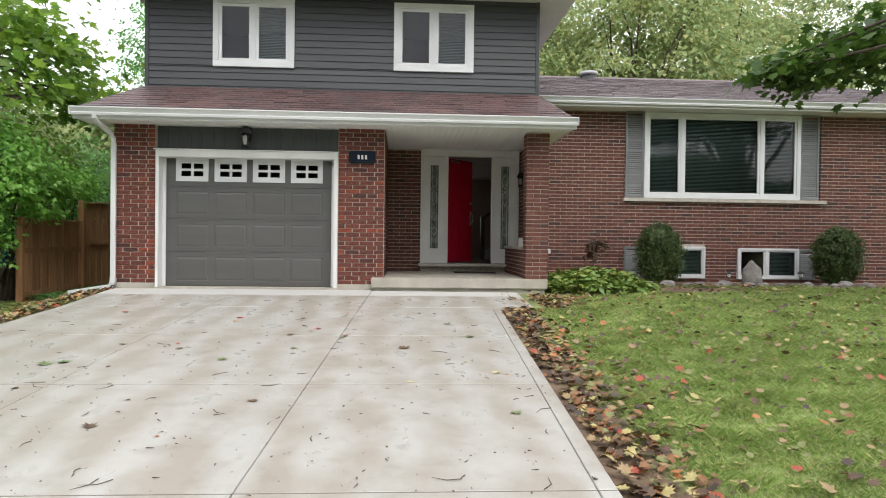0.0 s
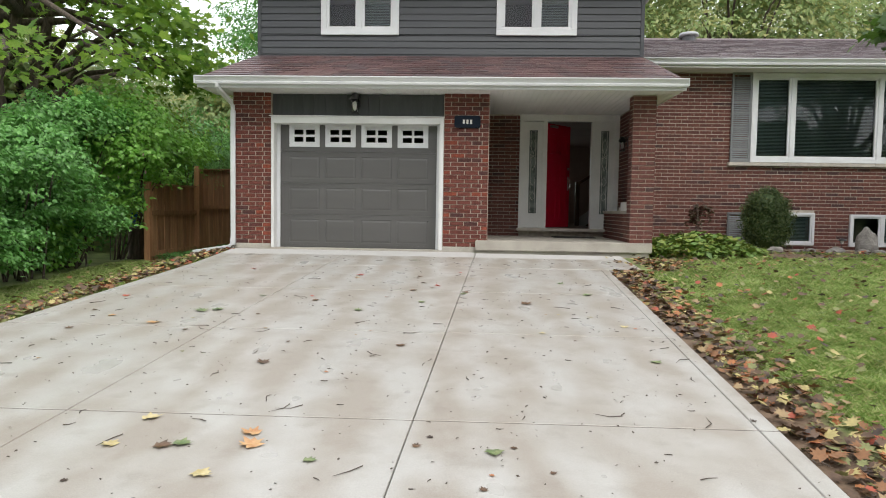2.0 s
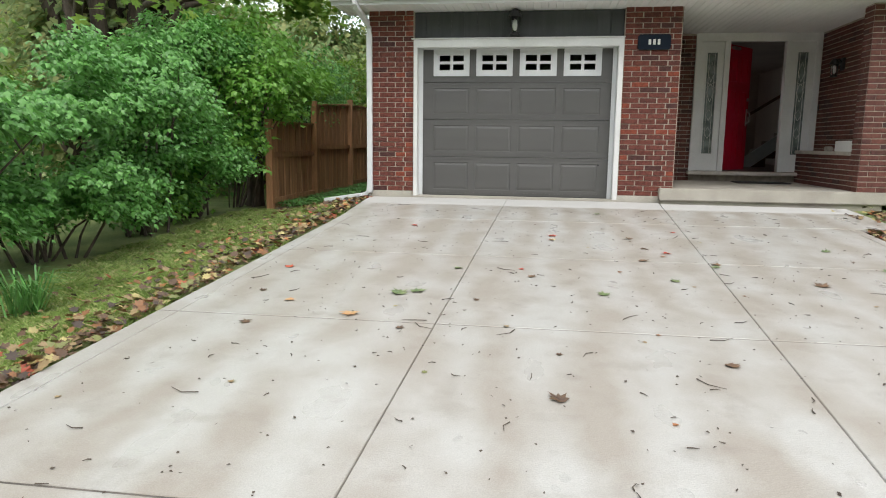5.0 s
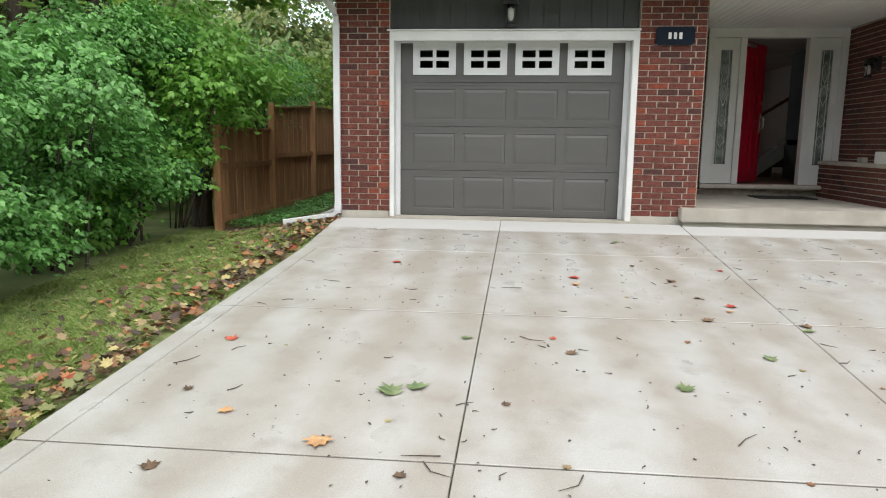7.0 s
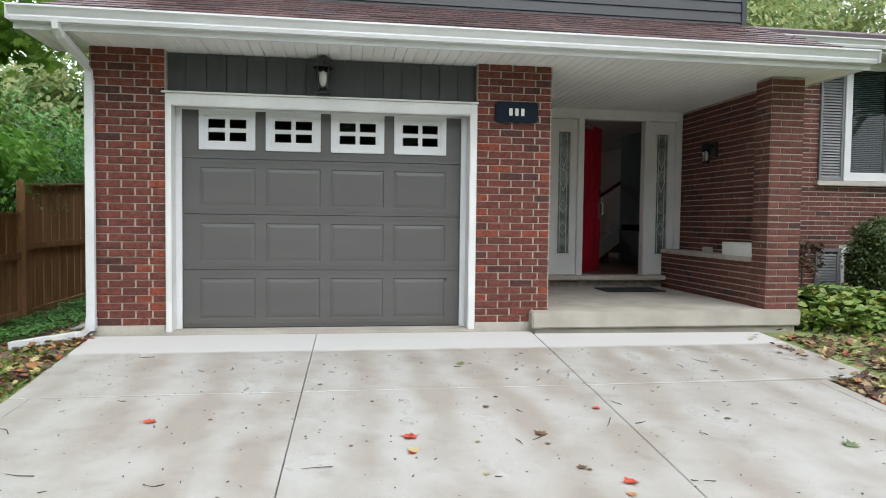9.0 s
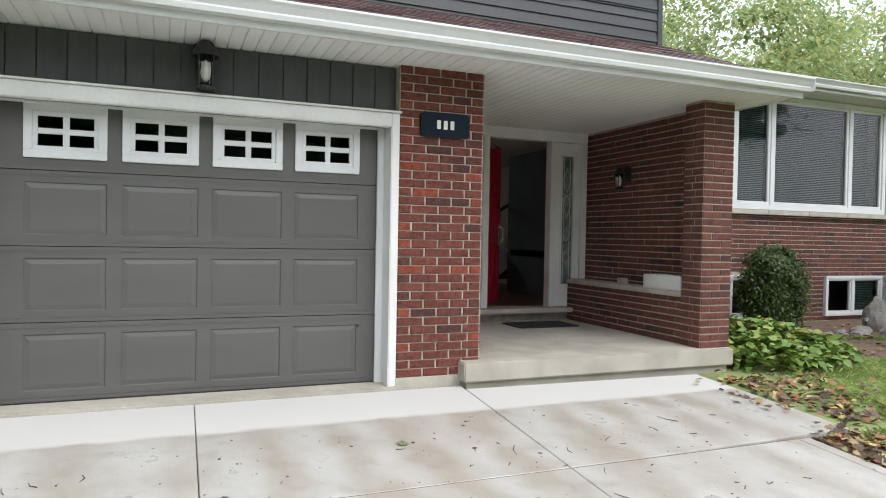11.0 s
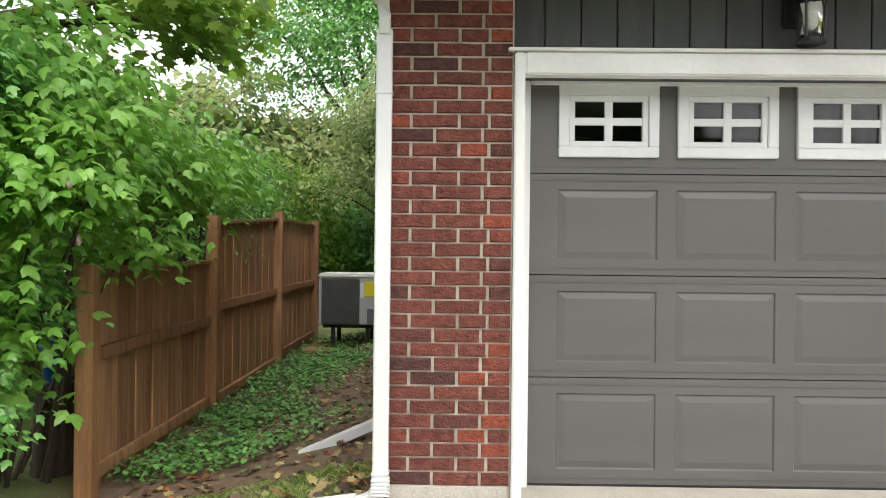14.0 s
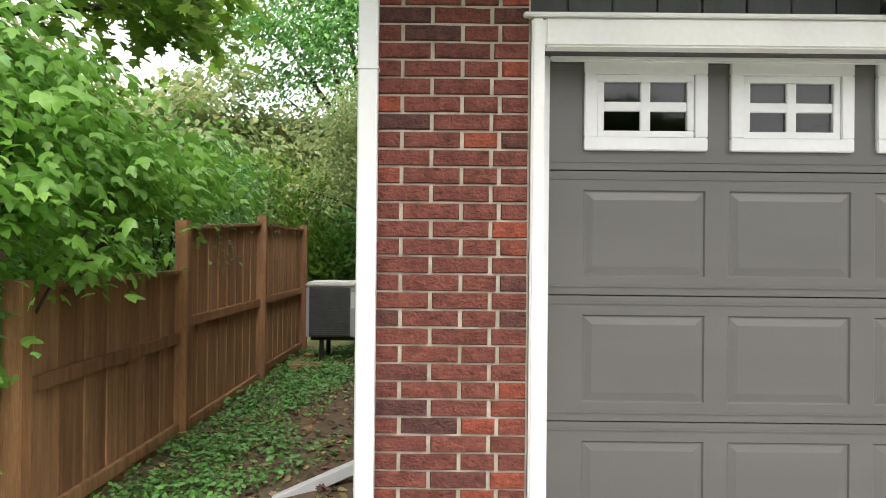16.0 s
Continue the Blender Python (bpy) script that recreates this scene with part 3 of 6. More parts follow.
def build_ground():
    xs = np.concatenate([[-2500, -600, -150, -60, -30, -20, -15], np.arange(-12, 14.01, 0.35), [16, 20, 30, 60, 150, 600, 2500]])
    ys = np.concatenate([[-2500, -600, -150, -60, -30, -20, -14], np.arange(-10, 24.01, 0.35), [27, 32, 40, 60, 150, 600, 2500]])
    vs = [(x, y, ground_z(x, y)) for y in ys for x in xs]
    k = len(xs)
    fs = [(j * k + i, j * k + i + 1, (j + 1) * k + i + 1, (j + 1) * k + i) for j in range(len(ys) - 1) for i in range(k - 1)]
    tagged(part("ground", Geo().add(vs, fs), M_GROUND, smooth=True), "lawn earth with damp soil beds round the house", "ground", kind="structure")


build_ground()


def line_x(kind, y):
    """Where the long joints and edges of the drive run."""
    return {"L": -4.83 + 0.012 * (y - 7), "LB": -4.69 + 0.012 * (y - 7), "J1": -2.965 + 0.02 * (y - 7), "J2": -0.96 + 0.043 * (y - 7),
            "RB": 0.875 + 0.04 * (y - 7), "R": 0.985 + 0.04 * (y - 7)}[kind]


def slab(parent, corners, name="slab"):
    """A concrete slab with a rounded tooled edge; corners run counter-clockwise in plan."""
    g = Geo()
    c = Vector((sum(p[0] for p in corners) / 4, sum(p[1] for p in corners) / 4))
    rings = []
    for inset, drop in ((0.0015, 0.1), (0.002, 0.010), (0.004, 0.003), (0.007, 0.0)):
        ring = []
        for i, p in enumerate(corners):
            q, r = Vector(corners[i - 1]), Vector(corners[(i + 1) % 4])
            p = Vector(p)
            d = (q - p).normalized() + (r - p).normalized()
            p = p + d * inset
            ring.append((p.x, p.y, drive_z(p.y) - drop))
        rings.append(ring)
    vs = [p for r in rings for p in r]
    fs = [(12, 13, 14, 15)]
    for k in range(3):
        for i in range(4):
            fs.append((k * 4 + i, k * 4 + (i + 1) % 4, (k + 1) * 4 + (i + 1) % 4, (k + 1) * 4 + i))
    g.add(vs, fs)
    return part(name, g, M_DRIVE, parent)


def build_drive():
    drive = thing("driveway", "damp pale concrete driveway with sawn joints and scattered leaves", "driveway", kind="structure")
    ys = [-10.4, -8.4, -6.4, -4.4, -2.4, -0.4, 1.67, 3.72, 5.75, 7.72, 9.69]
    for a, b in zip([v + 0.0045 for v in ys], [v - 0.0045 for v in ys[1:]]):
        for l, r in (("L", "LB"), ("LB", "J1"), ("J1", "J2"), ("J2", "RB"), ("RB", "R")):
            slab(drive, [(line_x(l, a), a), (line_x(r, a), a), (line_x(r, b), b), (line_x(l, b), b)], "border_strip" if l in ("L", "RB") else "slab")
    for v in ys[1:]:   # dark strips laid into the sawn cross joints
        part("joint_filler", Geo().add([(line_x("L", v), v - 0.005, drive_z(v) - 0.0035), (line_x("R", v), v - 0.005, drive_z(v) - 0.0035), (line_x("R", v), v + 0.005, drive_z(v) - 0.0030), (line_x("L", v), v + 0.005, drive_z(v) - 0.0030)], [(0, 1, 2, 3)]), M_JOINT, drive, "dark strip in the joint")
    a, b = 9.69, 11.50
    slab(drive, [(line_x("L", a), a), (line_x("J1", a), a), (line_x("J1", b), b), (-4.90, b)])
    slab(drive, [(line_x("J1", a), a), (line_x("J2", a), a), (line_x("J2", b), b), (line_x("J1", b), b)])
    slab(drive, [(line_x("J2", a), a), (1.58, a + 0.06), (1.60, b - 0.16), (line_x("J2", b), b - 0.1)])


build_drive()


# ---------------------------------------------------------------- garage front
Y_PIER, Y_DOOR, Y_UP, Y_PORCH, Y_WING = 11.54, 11.76, 12.64, 13.92, 14.06
Z_SOFFIT = 2.565


def build_piers():
    base = 0.03
    top = Z_SOFFIT
    p1 = tagged(part("wall_garage_left", Geo().box(-4.905, -4.254, Y_PIER + 0.012, 12.6, -0.3, top), M_MORTAR), "red brick pier beside the garage door", "wall", kind="structure")
    g = Geo().box(-4.915, -4.27, Y_PIER - 0.01, Y_PIER + 0.05, -0.3, base, 0.006)
    part("footing", g, M_CONC, p1, "bare concrete footing")
    lay_bricks(p1, pose(-4.905, Y_PIER + 0.012, 0), 0.651, base, top, True, rows=([0.262, 0.499], [0.144, 0.382, 0.531]))
    lay_bricks(p1, pose(-4.905, 19.5, 0, 0, 0, -90), 7.95, base, top, False)
    p2 = tagged(part("wall_garage_right", Geo().box(-1.335, -0.582, Y_PIER + 0.012, 14.3, -0.3, top), M_MORTAR), "red brick pier between garage door and porch", "wall", kind="structure")
    part("footing", Geo().box(-1.34, -0.56, Y_PIER - 0.01, Y_PIER + 0.05, -0.3, base, 0.006), M_CONC, p2, "bare concrete footing")
    lay_bricks(p2, pose(-1.335, Y_PIER + 0.012, 0), 0.753, base, top, True, rows=([0.235, 0.47, 0.64], [0.118, 0.353, 0.588]))
    lay_bricks(p2, pose(-0.582, Y_PIER + 0.012, 0, 0, 0, 90), 2.36, base, top, True, stone=M_BRICK_PORCH)
    side = tagged(part("wall_side_left", Geo().box(-4.905, -4.7, 12.6, 21, -0.4, top), M_MORTAR), "red brick side wall of the house", "wall", kind="structure")
    bump = tagged(part("wall_side_rear", Geo().box(-5.10, -4.925, 13.612, 19.0, -0.4, 2.56), M_MORTAR), "red brick rear part of the side wall, set forward", "wall", kind="structure")
    lay_bricks(bump, pose(-5.10, 13.612, 0), 0.175, base, 2.56, True)
    lay_bricks(bump, pose(-5.10, 19.0, 0, 0, 0, -90), 5.388, base, 2.56, False)
    tagged(part("side_sill", Geo().box(-5.17, -5.112, 13.60, 14.9, 1.66, 1.82, 0.008), M_STONE), "pale stone sill on the side wall", "sill", kind="structure")


build_piers()


def build_fascia():
    f = tagged(part("wall_over_garage", Geo().box(-4.29, -1.33, 11.66, 11.8, 2.08, Z_SOFFIT), M_FASCIA), "charcoal vertical boards above the garage door", "wall", kind="structure")
    n, x0, x1 = 16, -4.275, -1.335
    w = (x1 - x0) / n
    g = Geo().box(0.004, w - 0.004, -0.018, 0, 0, 0.40, 0.003)
    me = g.mesh("board", M_FASCIA)
    for i in range(n):
        b = part("board", me, None, f)
        b.location = (x0 + i * w, 11.66, 2.165)
    part("ledge_strip", Geo().box(x0, x1, 11.595, 11.65, 2.165, 2.19, 0.003), M_FASCIA, f)


build_fascia()


def build_garage_trim():
    t = thing("garage_door_frame", "white painted wooden casing round the garage door", "door frame", kind="structure", at=(0, 0, 0))
    zb = -0.04
    part("casing_side", Geo().box(-4.252, -4.200, 11.52, 11.60, zb, 2.175, 0.008), M_WHITE, t)
    part("casing_side", Geo().box(-1.407, -1.338, 11.52, 11.60, zb, 2.175, 0.008), M_WHITE, t)
    part("casing_head", Geo().box(-4.200, -1.407, 11.52, 11.60, 2.062, 2.175, 0.008), M_WHITE, t)
    part("drip_cap", Geo().box(-4.285, -1.325, 11.505, 11.60, 2.176, 2.192, 0.004), M_WHITE, t)
    part("jamb", Geo().box(-4.24, -4.207, 11.59, 11.80, zb, 2.12, 0.004), M_WHITE, t)
    part("jamb", Geo().box(-1.403, -1.37, 11.59, 11.80, zb, 2.12, 0.004), M_WHITE, t)
    part("jamb_head", Geo().box(-4.207, -1.403, 11.602, 11.80, 2.085, 2.14, 0.004), M_WHITE, t)
    part("door_stop", Geo().box(-4.207, -4.150, 11.715, 11.75, zb, 2.08, 0.006), M_VINYL, t)
    part("door_stop", Geo().box(-1.460, -1.403, 11.715, 11.75, zb, 2.08, 0.006), M_VINYL, t)
    part("door_stop", Geo().box(-4.148, -1.462, 11.715, 11.75, 2.062, 2.085, 0.006), M_VINYL, t)
    tagged(part("garage_sill", Geo().box(-4.28, -1.33, 11.50, 11.9, -0.3, -0.035, 0.012), M_CONC), "worn concrete kerb below the garage door", "sill", kind="structure")


build_garage_trim()

PX = [-3.997 + i * 0.622 for i in range(4)]  # left edges of the panel columns
PW = 0.522


def raised_panel(g, x0, x1, z0, z1, y):
    """Stamped panel: a groove round a raised field."""
    rings = [(0.0, 0.0), (0.006, 0.008), (0.012, 0.008), (0.042, 0.002)]
    vs = []
    for ins, d in rings:
        vs += [(x0 + ins, y + d, z0 + ins), (x1 - ins, y + d, z0 + ins), (x1 - ins, y + d, z1 - ins), (x0 + ins, y + d, z1 - ins)]
    fs = [(12, 13, 14, 15)]
    for k in range(3):
        for i in range(4):
            fs.append((k * 4 + i, k * 4 + (i + 1) % 4, (k + 1) * 4 + (i + 1) % 4, (k + 1) * 4 + i))
    g.add(vs, fs)


def build_garage_door():
    d = thing("garage_door", "grey steel sectional garage door with four small white windows", "garage door", at=(-2.8, Y_DOOR, -0.03))
    inv = Matrix.Translation((2.8, -Y_DOOR, 0.03))
    zs = [-0.03, 0.532, 1.070, 1.603, 2.09]
    for r in range(4):
        z0, z1 = zs[r] + 0.003, zs[r + 1] - 0.003
        g = Geo()
        x0, x1, y = -4.20, -1.41, Y_DOOR
        pz0, pz1 = z0 + 0.078, z1 - 0.080
        holes = [(px, px + PW, pz0, pz1) for px in PX]
        if r == 3:
            holes = [(px + 0.03, px + PW - 0.03, 1.73, 2.03) for px in PX]
        for a, b, c, e in cut(x0, x1, z0, z1, holes):
            lip = 0.0
            g.add([(a, y + lip, c), (b, y + lip, c), (b, y + lip, e), (a, y + lip, e)], [(0, 1, 2, 3)])
        # rounded meeting edges and pressed ribs
        g.add([(x0, y, z1), (x1, y, z1), (x1, y + 0.02, z1 + 0.002), (x0, y + 0.02, z1 + 0.002)], [(0, 1, 2, 3)])
        g.add([(x0, y, z0), (x0, y + 0.02, z0 - 0.002), (x1, y + 0.02, z0 - 0.002), (x1, y, z0)], [(0, 1, 2, 3)])
        for zr in (z1 - 0.032, z0 + 0.035):
            g.box(x0, x1, y - 0.004, y + 0.002, zr - 0.003, zr + 0.003)
        if r < 3:
            for px in PX:
                raised_panel(g, px, px + PW, pz0, pz1, y)
        sec = part("door_section", g.move(inv), M_GDOOR, d)
        if r == 3:
            for px in PX:
                fr = Geo()
                xa, xb, za, zb = px - 0.002, px + PW, 1.688, 2.067
                for a, b, c, e in cut(xa, xb, za, zb, [(xa + 0.055, xb - 0.055, za + 0.055, zb - 0.055)]):
                    fr.box(a, b, y - 0.022, y + 0.02, c, e, 0.004)
                for a, b, c, e in cut(xa + 0.055, xb - 0.055, za + 0.055, zb - 0.055, [(xa + 0.085, xb - 0.085, za + 0.085, zb - 0.085)]):
                    fr.box(a, b, y - 0.012, y + 0.02, c, e, 0.003)
                w = part("window", fr.move(inv), M_VINYL, d, "white four-light garage window")
                xm, zm = (xa + xb) / 2, (za + zb) / 2
                mu = Geo().box(xm - 0.021, xm + 0.021, y - 0.008, y + 0.015, za + 0.084, zb - 0.084, 0.003)
                mu.box(xa + 0.084, xb - 0.084, y - 0.006, y + 0.015, zm - 0.02, zm + 0.02, 0.003)
                part("muntin", mu.move(inv), M_VINYL, w)
                for sx in (0, 1):
                    for sz in (0, 1):
                        ax, bx = (xa + 0.08, xm - 0.018) if sx == 0 else (xm + 0.018, xb - 0.08)
                        az, bz = (za + 0.08, zm - 0.018) if sz == 0 else (zm + 0.018, zb - 0.08)
                        part("pane", Geo().add([(ax, y + 0.008, az), (bx, y + 0.008, az), (bx, y + 0.008, bz), (ax, y + 0.008, bz)], [(0, 1, 2, 3)]).move(inv), M_GLASS, w)
    part("bottom_seal", Geo().box(-4.19, -1.42, Y_DOOR - 0.01, Y_DOOR + 0.03, -0.045, -0.026, 0.004).move(inv), M_BLACK, d, "black rubber seal")
    part("lock_plug", Geo().lathe([(0.014, 0), (0.014, 0.008), (0.009, 0.01)], (0, 0, 0), 12).move(Matrix.Translation((-1.60, Y_DOOR, 0.44)) @ pose(0, 0, 0, 90)).move(inv), M_BLACK, d)


build_garage_door()


def lantern(at, name, label, size=1.3):
    """Black wall lantern with a hood, a clear glass and a bulb."""
    l = thing(name, label, "wall lamp", "wall lanterns", at=at)
    l.scale = (size, size, size)
    part("back_plate", Geo().box(-0.055, 0.055, -0.02, 0.03, -0.02, 0.17, 0.008), M_BLACK, l)
    part("arm", Geo().tube([(0, -0.01, 0.10), (0, -0.06, 0.15), (0, -0.11, 0.13), (0, -0.115, 0.09)], 0.011, 8), M_BLACK, l, smooth=True)
    part("hood", Geo().lathe([(0.012, 0.16), (0.035, 0.15), (0.06, 0.11), (0.078, 0.075), (0.074, 0.07), (0.01, 0.10)], (0, -0.115, 0), 12), M_BLACK, l)
    cage = Geo()
    for k in range(4):
        w = math.pi / 4 + k * math.pi / 2
        cage.tube([(0.056 * math.cos(w), -0.115 + 0.056 * math.sin(w), 0.075), (0.045 * math.cos(w), -0.115 + 0.045 * math.sin(w), -0.10)], 0.005, 6)
    cage.lathe([(0.050, -0.115), (0.054, -0.105), (0.050, -0.095)], (0, -0.115, 0), 12)
    part("cage", cage, M_BLACK, l)
    part("glass", Geo().lathe([(0.050, 0.075), (0.041, -0.095)], (0, -0.115, 0), 12), M_LAMPGLASS, l, smooth=True)
    part("bulb", Geo().lathe([(0.012, 0.06), (0.028, 0.02), (0.03, -0.01), (0.022, -0.05), (0.008, -0.065)], (0, -0.115, 0), 12), M_BULB, l, "unlit frosted bulb", smooth=True)
    return l


lantern((-2.825, 11.64, 2.36), "wall_lantern", "black metal wall lantern on the board above the garage door")


def number_sign():
    s = thing("house_number_sign", "dark navy house number plate with three pale bars on brick", "sign", at=(-0.945, Y_PIER - 0.016, 2.11))
    g = Geo()
    g.add([(x, y, z) for y in (-0.012, 0.012) for x, z in ((-0.217, -0.075), (-0.19, -0.1), (0.19, -0.1), (0.217, -0.075), (0.217, 0.075), (0.19, 0.1), (-0.19, 0.1), (-0.217, 0.075))],
          [tuple(range(8)), tuple(range(15, 7, -1))] + [(i, i + 8, (i + 1) % 8 + 8, (i + 1) % 8) for i in range(8)])
    part("plate", g, M_NAVY, s)
    for k in range(3):
        x = -0.06 + 0.06 * k
        part("numeral_bar", Geo().box(x - 0.017, x + 0.017, -0.018, -0.010, -0.036, 0.036, 0.003), M_BULB, s, "pale plain bar")


number_sign()


# ---------------------------------------------------------------- roofs, soffit, gutters
def roof_face(parent, a, b, c, d, rows, tab, single, material, seed=1):
    """Shingles on the slope a-b (eave) to d-c (top): overlapping tabs with uneven butts."""
    rng = random.Random(seed)
    a, b, c, d = (Vector(p) for p in (a, b, c, d))
    nrm = (b - a).cross(d - a).normalized()
    g = Geo()
    for r in range(rows):
        t0, t1 = r / rows, min((r + 1.25) / rows, 1.0)
        l0, r0, l1, r1 = a.lerp(d, t0), b.lerp(c, t0), a.lerp(d, t1), b.lerp(c, t1)
        n = max(1, int((r0 - l0).length / tab))
        cuts = [0.0] + sorted(min(max((k + rng.uniform(-0.3, 0.3) + 0.5 * (r % 2)) / n, 0.01), 0.99) for k in range(1, n)) + [1.0]
        for u, v in zip(cuts, cuts[1:]):
            th, dip = rng.uniform(0.010, 0.018), rng.uniform(0, 0.02)
            p = [l0.lerp(r0, u), l0.lerp(r0, v - 0.002), l1.lerp(r1, v - 0.002), l1.lerp(r1, u)]
            down = (l0 - l1).normalized() * dip
            q = [p[0] + nrm * th + down, p[1] + nrm * th + down, p[2] + nrm * 0.003, p[3] + nrm * 0.003]
            piece = Geo().add([*q, p[0] + down, p[1] + down], [(0, 1, 2, 3), (4, 5, 1, 0), (4, 0, 3), (5, 2, 1)])
            if single:
                part("shingle", piece, material, parent)
            else:
                g.add(piece.v, piece.f)
    if not single:
        o = part("shingles", g, material, parent)
        o["kind"] = "stuff"


def gutter(name, x0, x1, y, z, label):
    """K-style gutter: open trough with an ogee face, in front of a fascia board."""
    prof = [(0.0, 0.0), (-0.075, 0.0), (-0.085, 0.03), (-0.078, 0.045), (-0.105, 0.085), (-0.125, 0.105), (-0.125, 0.12), (-0.115, 0.12), (-0.113, 0.108), (-0.07, 0.045), (-0.068, 0.008), (0.0, 0.008)]
    n = len(prof)
    vs = [(x, y + p, z + q) for x in (x0, x1) for p, q in prof]
    fs = [(i, (i + 1) % n, n + (i + 1) % n, n + i) for i in range(n)] + [tuple(range(n - 1, -1, -1)), tuple(range(n, 2 * n))]
    gt = thing(name, label, "gutter", kind="structure")
    part("trough", Geo().add(vs, fs), M_VINYL, gt)
    part("end_cap", Geo().box(x0 - 0.006, x0, y - 0.12, y, z, z + 0.12), M_VINYL, gt)
    part("end_cap", Geo().box(x1, x1 + 0.006, y - 0.12, y, z, z + 0.12), M_VINYL, gt)
    part("fascia_board", Geo().box(x0, x1, y + 0.002, y + 0.03, z - 0.05, z + 0.12, 0.003), M_VINYL, gt)


def build_porch_roof():
    e0, e1, ye, ze, zt = -5.27, 2.44, 10.98, 2.70, 3.42
    r = tagged(part("roof_lower", Geo().add(
        [(e0, ye, ze), (e1, ye, ze), (2.17, Y_UP, zt), (-4.84, Y_UP, zt), (e0, 11.8, ze), (e1, 13.2, ze), (e0, ye, ze - 0.03), (e1, ye, ze - 0.03), (e1, 13.2, ze - 0.03), (e0, 11.8, ze - 0.03)],
        [(0, 1, 2, 3), (0, 3, 4), (1, 5, 2), (3, 2, 5, 4), (9, 8, 7, 6), (0, 6, 7, 1), (1, 7, 8, 5), (0, 4, 9, 6)]), M_SHINGLE_FAR),
        "lower roof with reddish-brown asphalt shingles over garage and porch", "roof", kind="structure")
    roof_face(r, (e0, ye - 0.03, ze + 0.005), (e1, ye - 0.03, ze + 0.005), (2.17, Y_UP, zt + 0.004), (-4.84, Y_UP, zt + 0.004), 11, 0.31, True, M_SHINGLE, 3)
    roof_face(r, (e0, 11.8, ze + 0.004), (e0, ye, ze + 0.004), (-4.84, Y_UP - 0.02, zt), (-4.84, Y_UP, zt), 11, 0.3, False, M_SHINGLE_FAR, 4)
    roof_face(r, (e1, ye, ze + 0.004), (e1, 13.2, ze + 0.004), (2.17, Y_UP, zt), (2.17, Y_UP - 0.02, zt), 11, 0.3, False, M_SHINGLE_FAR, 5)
    gutter("gutter_lower", e0 - 0.02, e1 + 0.02, 10.97, 2.60, "white aluminium gutter along the lower roof edge")
    s = Geo()
    x = e0
    while x < e1 - 0.01:   # ribbed soffit boards run front to back
        b = min(x + 0.10, e1)
        yb = 13.95 if x > -4.93 else 11.8
        s.add([(x, 10.98, 2.584), (x + 0.006, 10.98, 2.572), (b - 0.006, 10.98, 2.572), (b, 10.98, 2.584), (b, yb, 2.584), (b - 0.006, yb, 2.572), (x + 0.006, yb, 2.572), (x, yb, 2.584)],
              [(0, 7, 6, 1), (1, 6, 5, 2), (2, 5, 4, 3)])
        x = b
    so = tagged(part("ceiling", s, M_SOFFIT), "white ribbed soffit under the porch roof", "soffit", kind="structure")
    part("edge_trim", Geo().box(e0, e0 + 0.02, 10.98, 11.8, 2.56, 2.70).box(e0, -4.91, 11.78, 11.8, 2.56, 2.72), M_VINYL, so)
    part("edge_trim", Geo().box(e1 - 0.02, e1, 10.98, 13.2, 2.56, 2.70), M_VINYL, so)


build_porch_roof()


def rect_tube(pts, w, d, c=0.0):
    """A downspout: rectangular pipe along points."""
    g = Geo()
    pts = [Vector(p) for p in pts]
    vs, fs = [], []
    for i, p in enumerate(pts):
        t = (pts[min(i + 1, len(pts) - 1)] - pts[max(i - 1, 0)]).normalized()
        a = Vector((0, 1, 0)) if abs(t.y) < 0.8 else Vector((1, 0, 0))
        b = t.cross(a).normalized()
        a = b.cross(t).normalized()
        k = 0.82
        for s, q in ((1, k), (k, 1), (-k, 1), (-1, k), (-1, -k), (-k, -1), (k, -1), (1, -k)):
            vs.append(p + a * (s * w / 2) + b * (q * d / 2))
    for i in range(len(pts) - 1):
        for k in range(8):
            fs.append((i * 8 + k, i * 8 + (k + 1) % 8, (i + 1) * 8 + (k + 1) % 8, (i + 1) * 8 + k))
    fs.append(tuple(range(7, -1, -1)))
    fs.append(tuple((len(pts) - 1) * 8 + k for k in range(8)))
    return g.add(vs, fs)


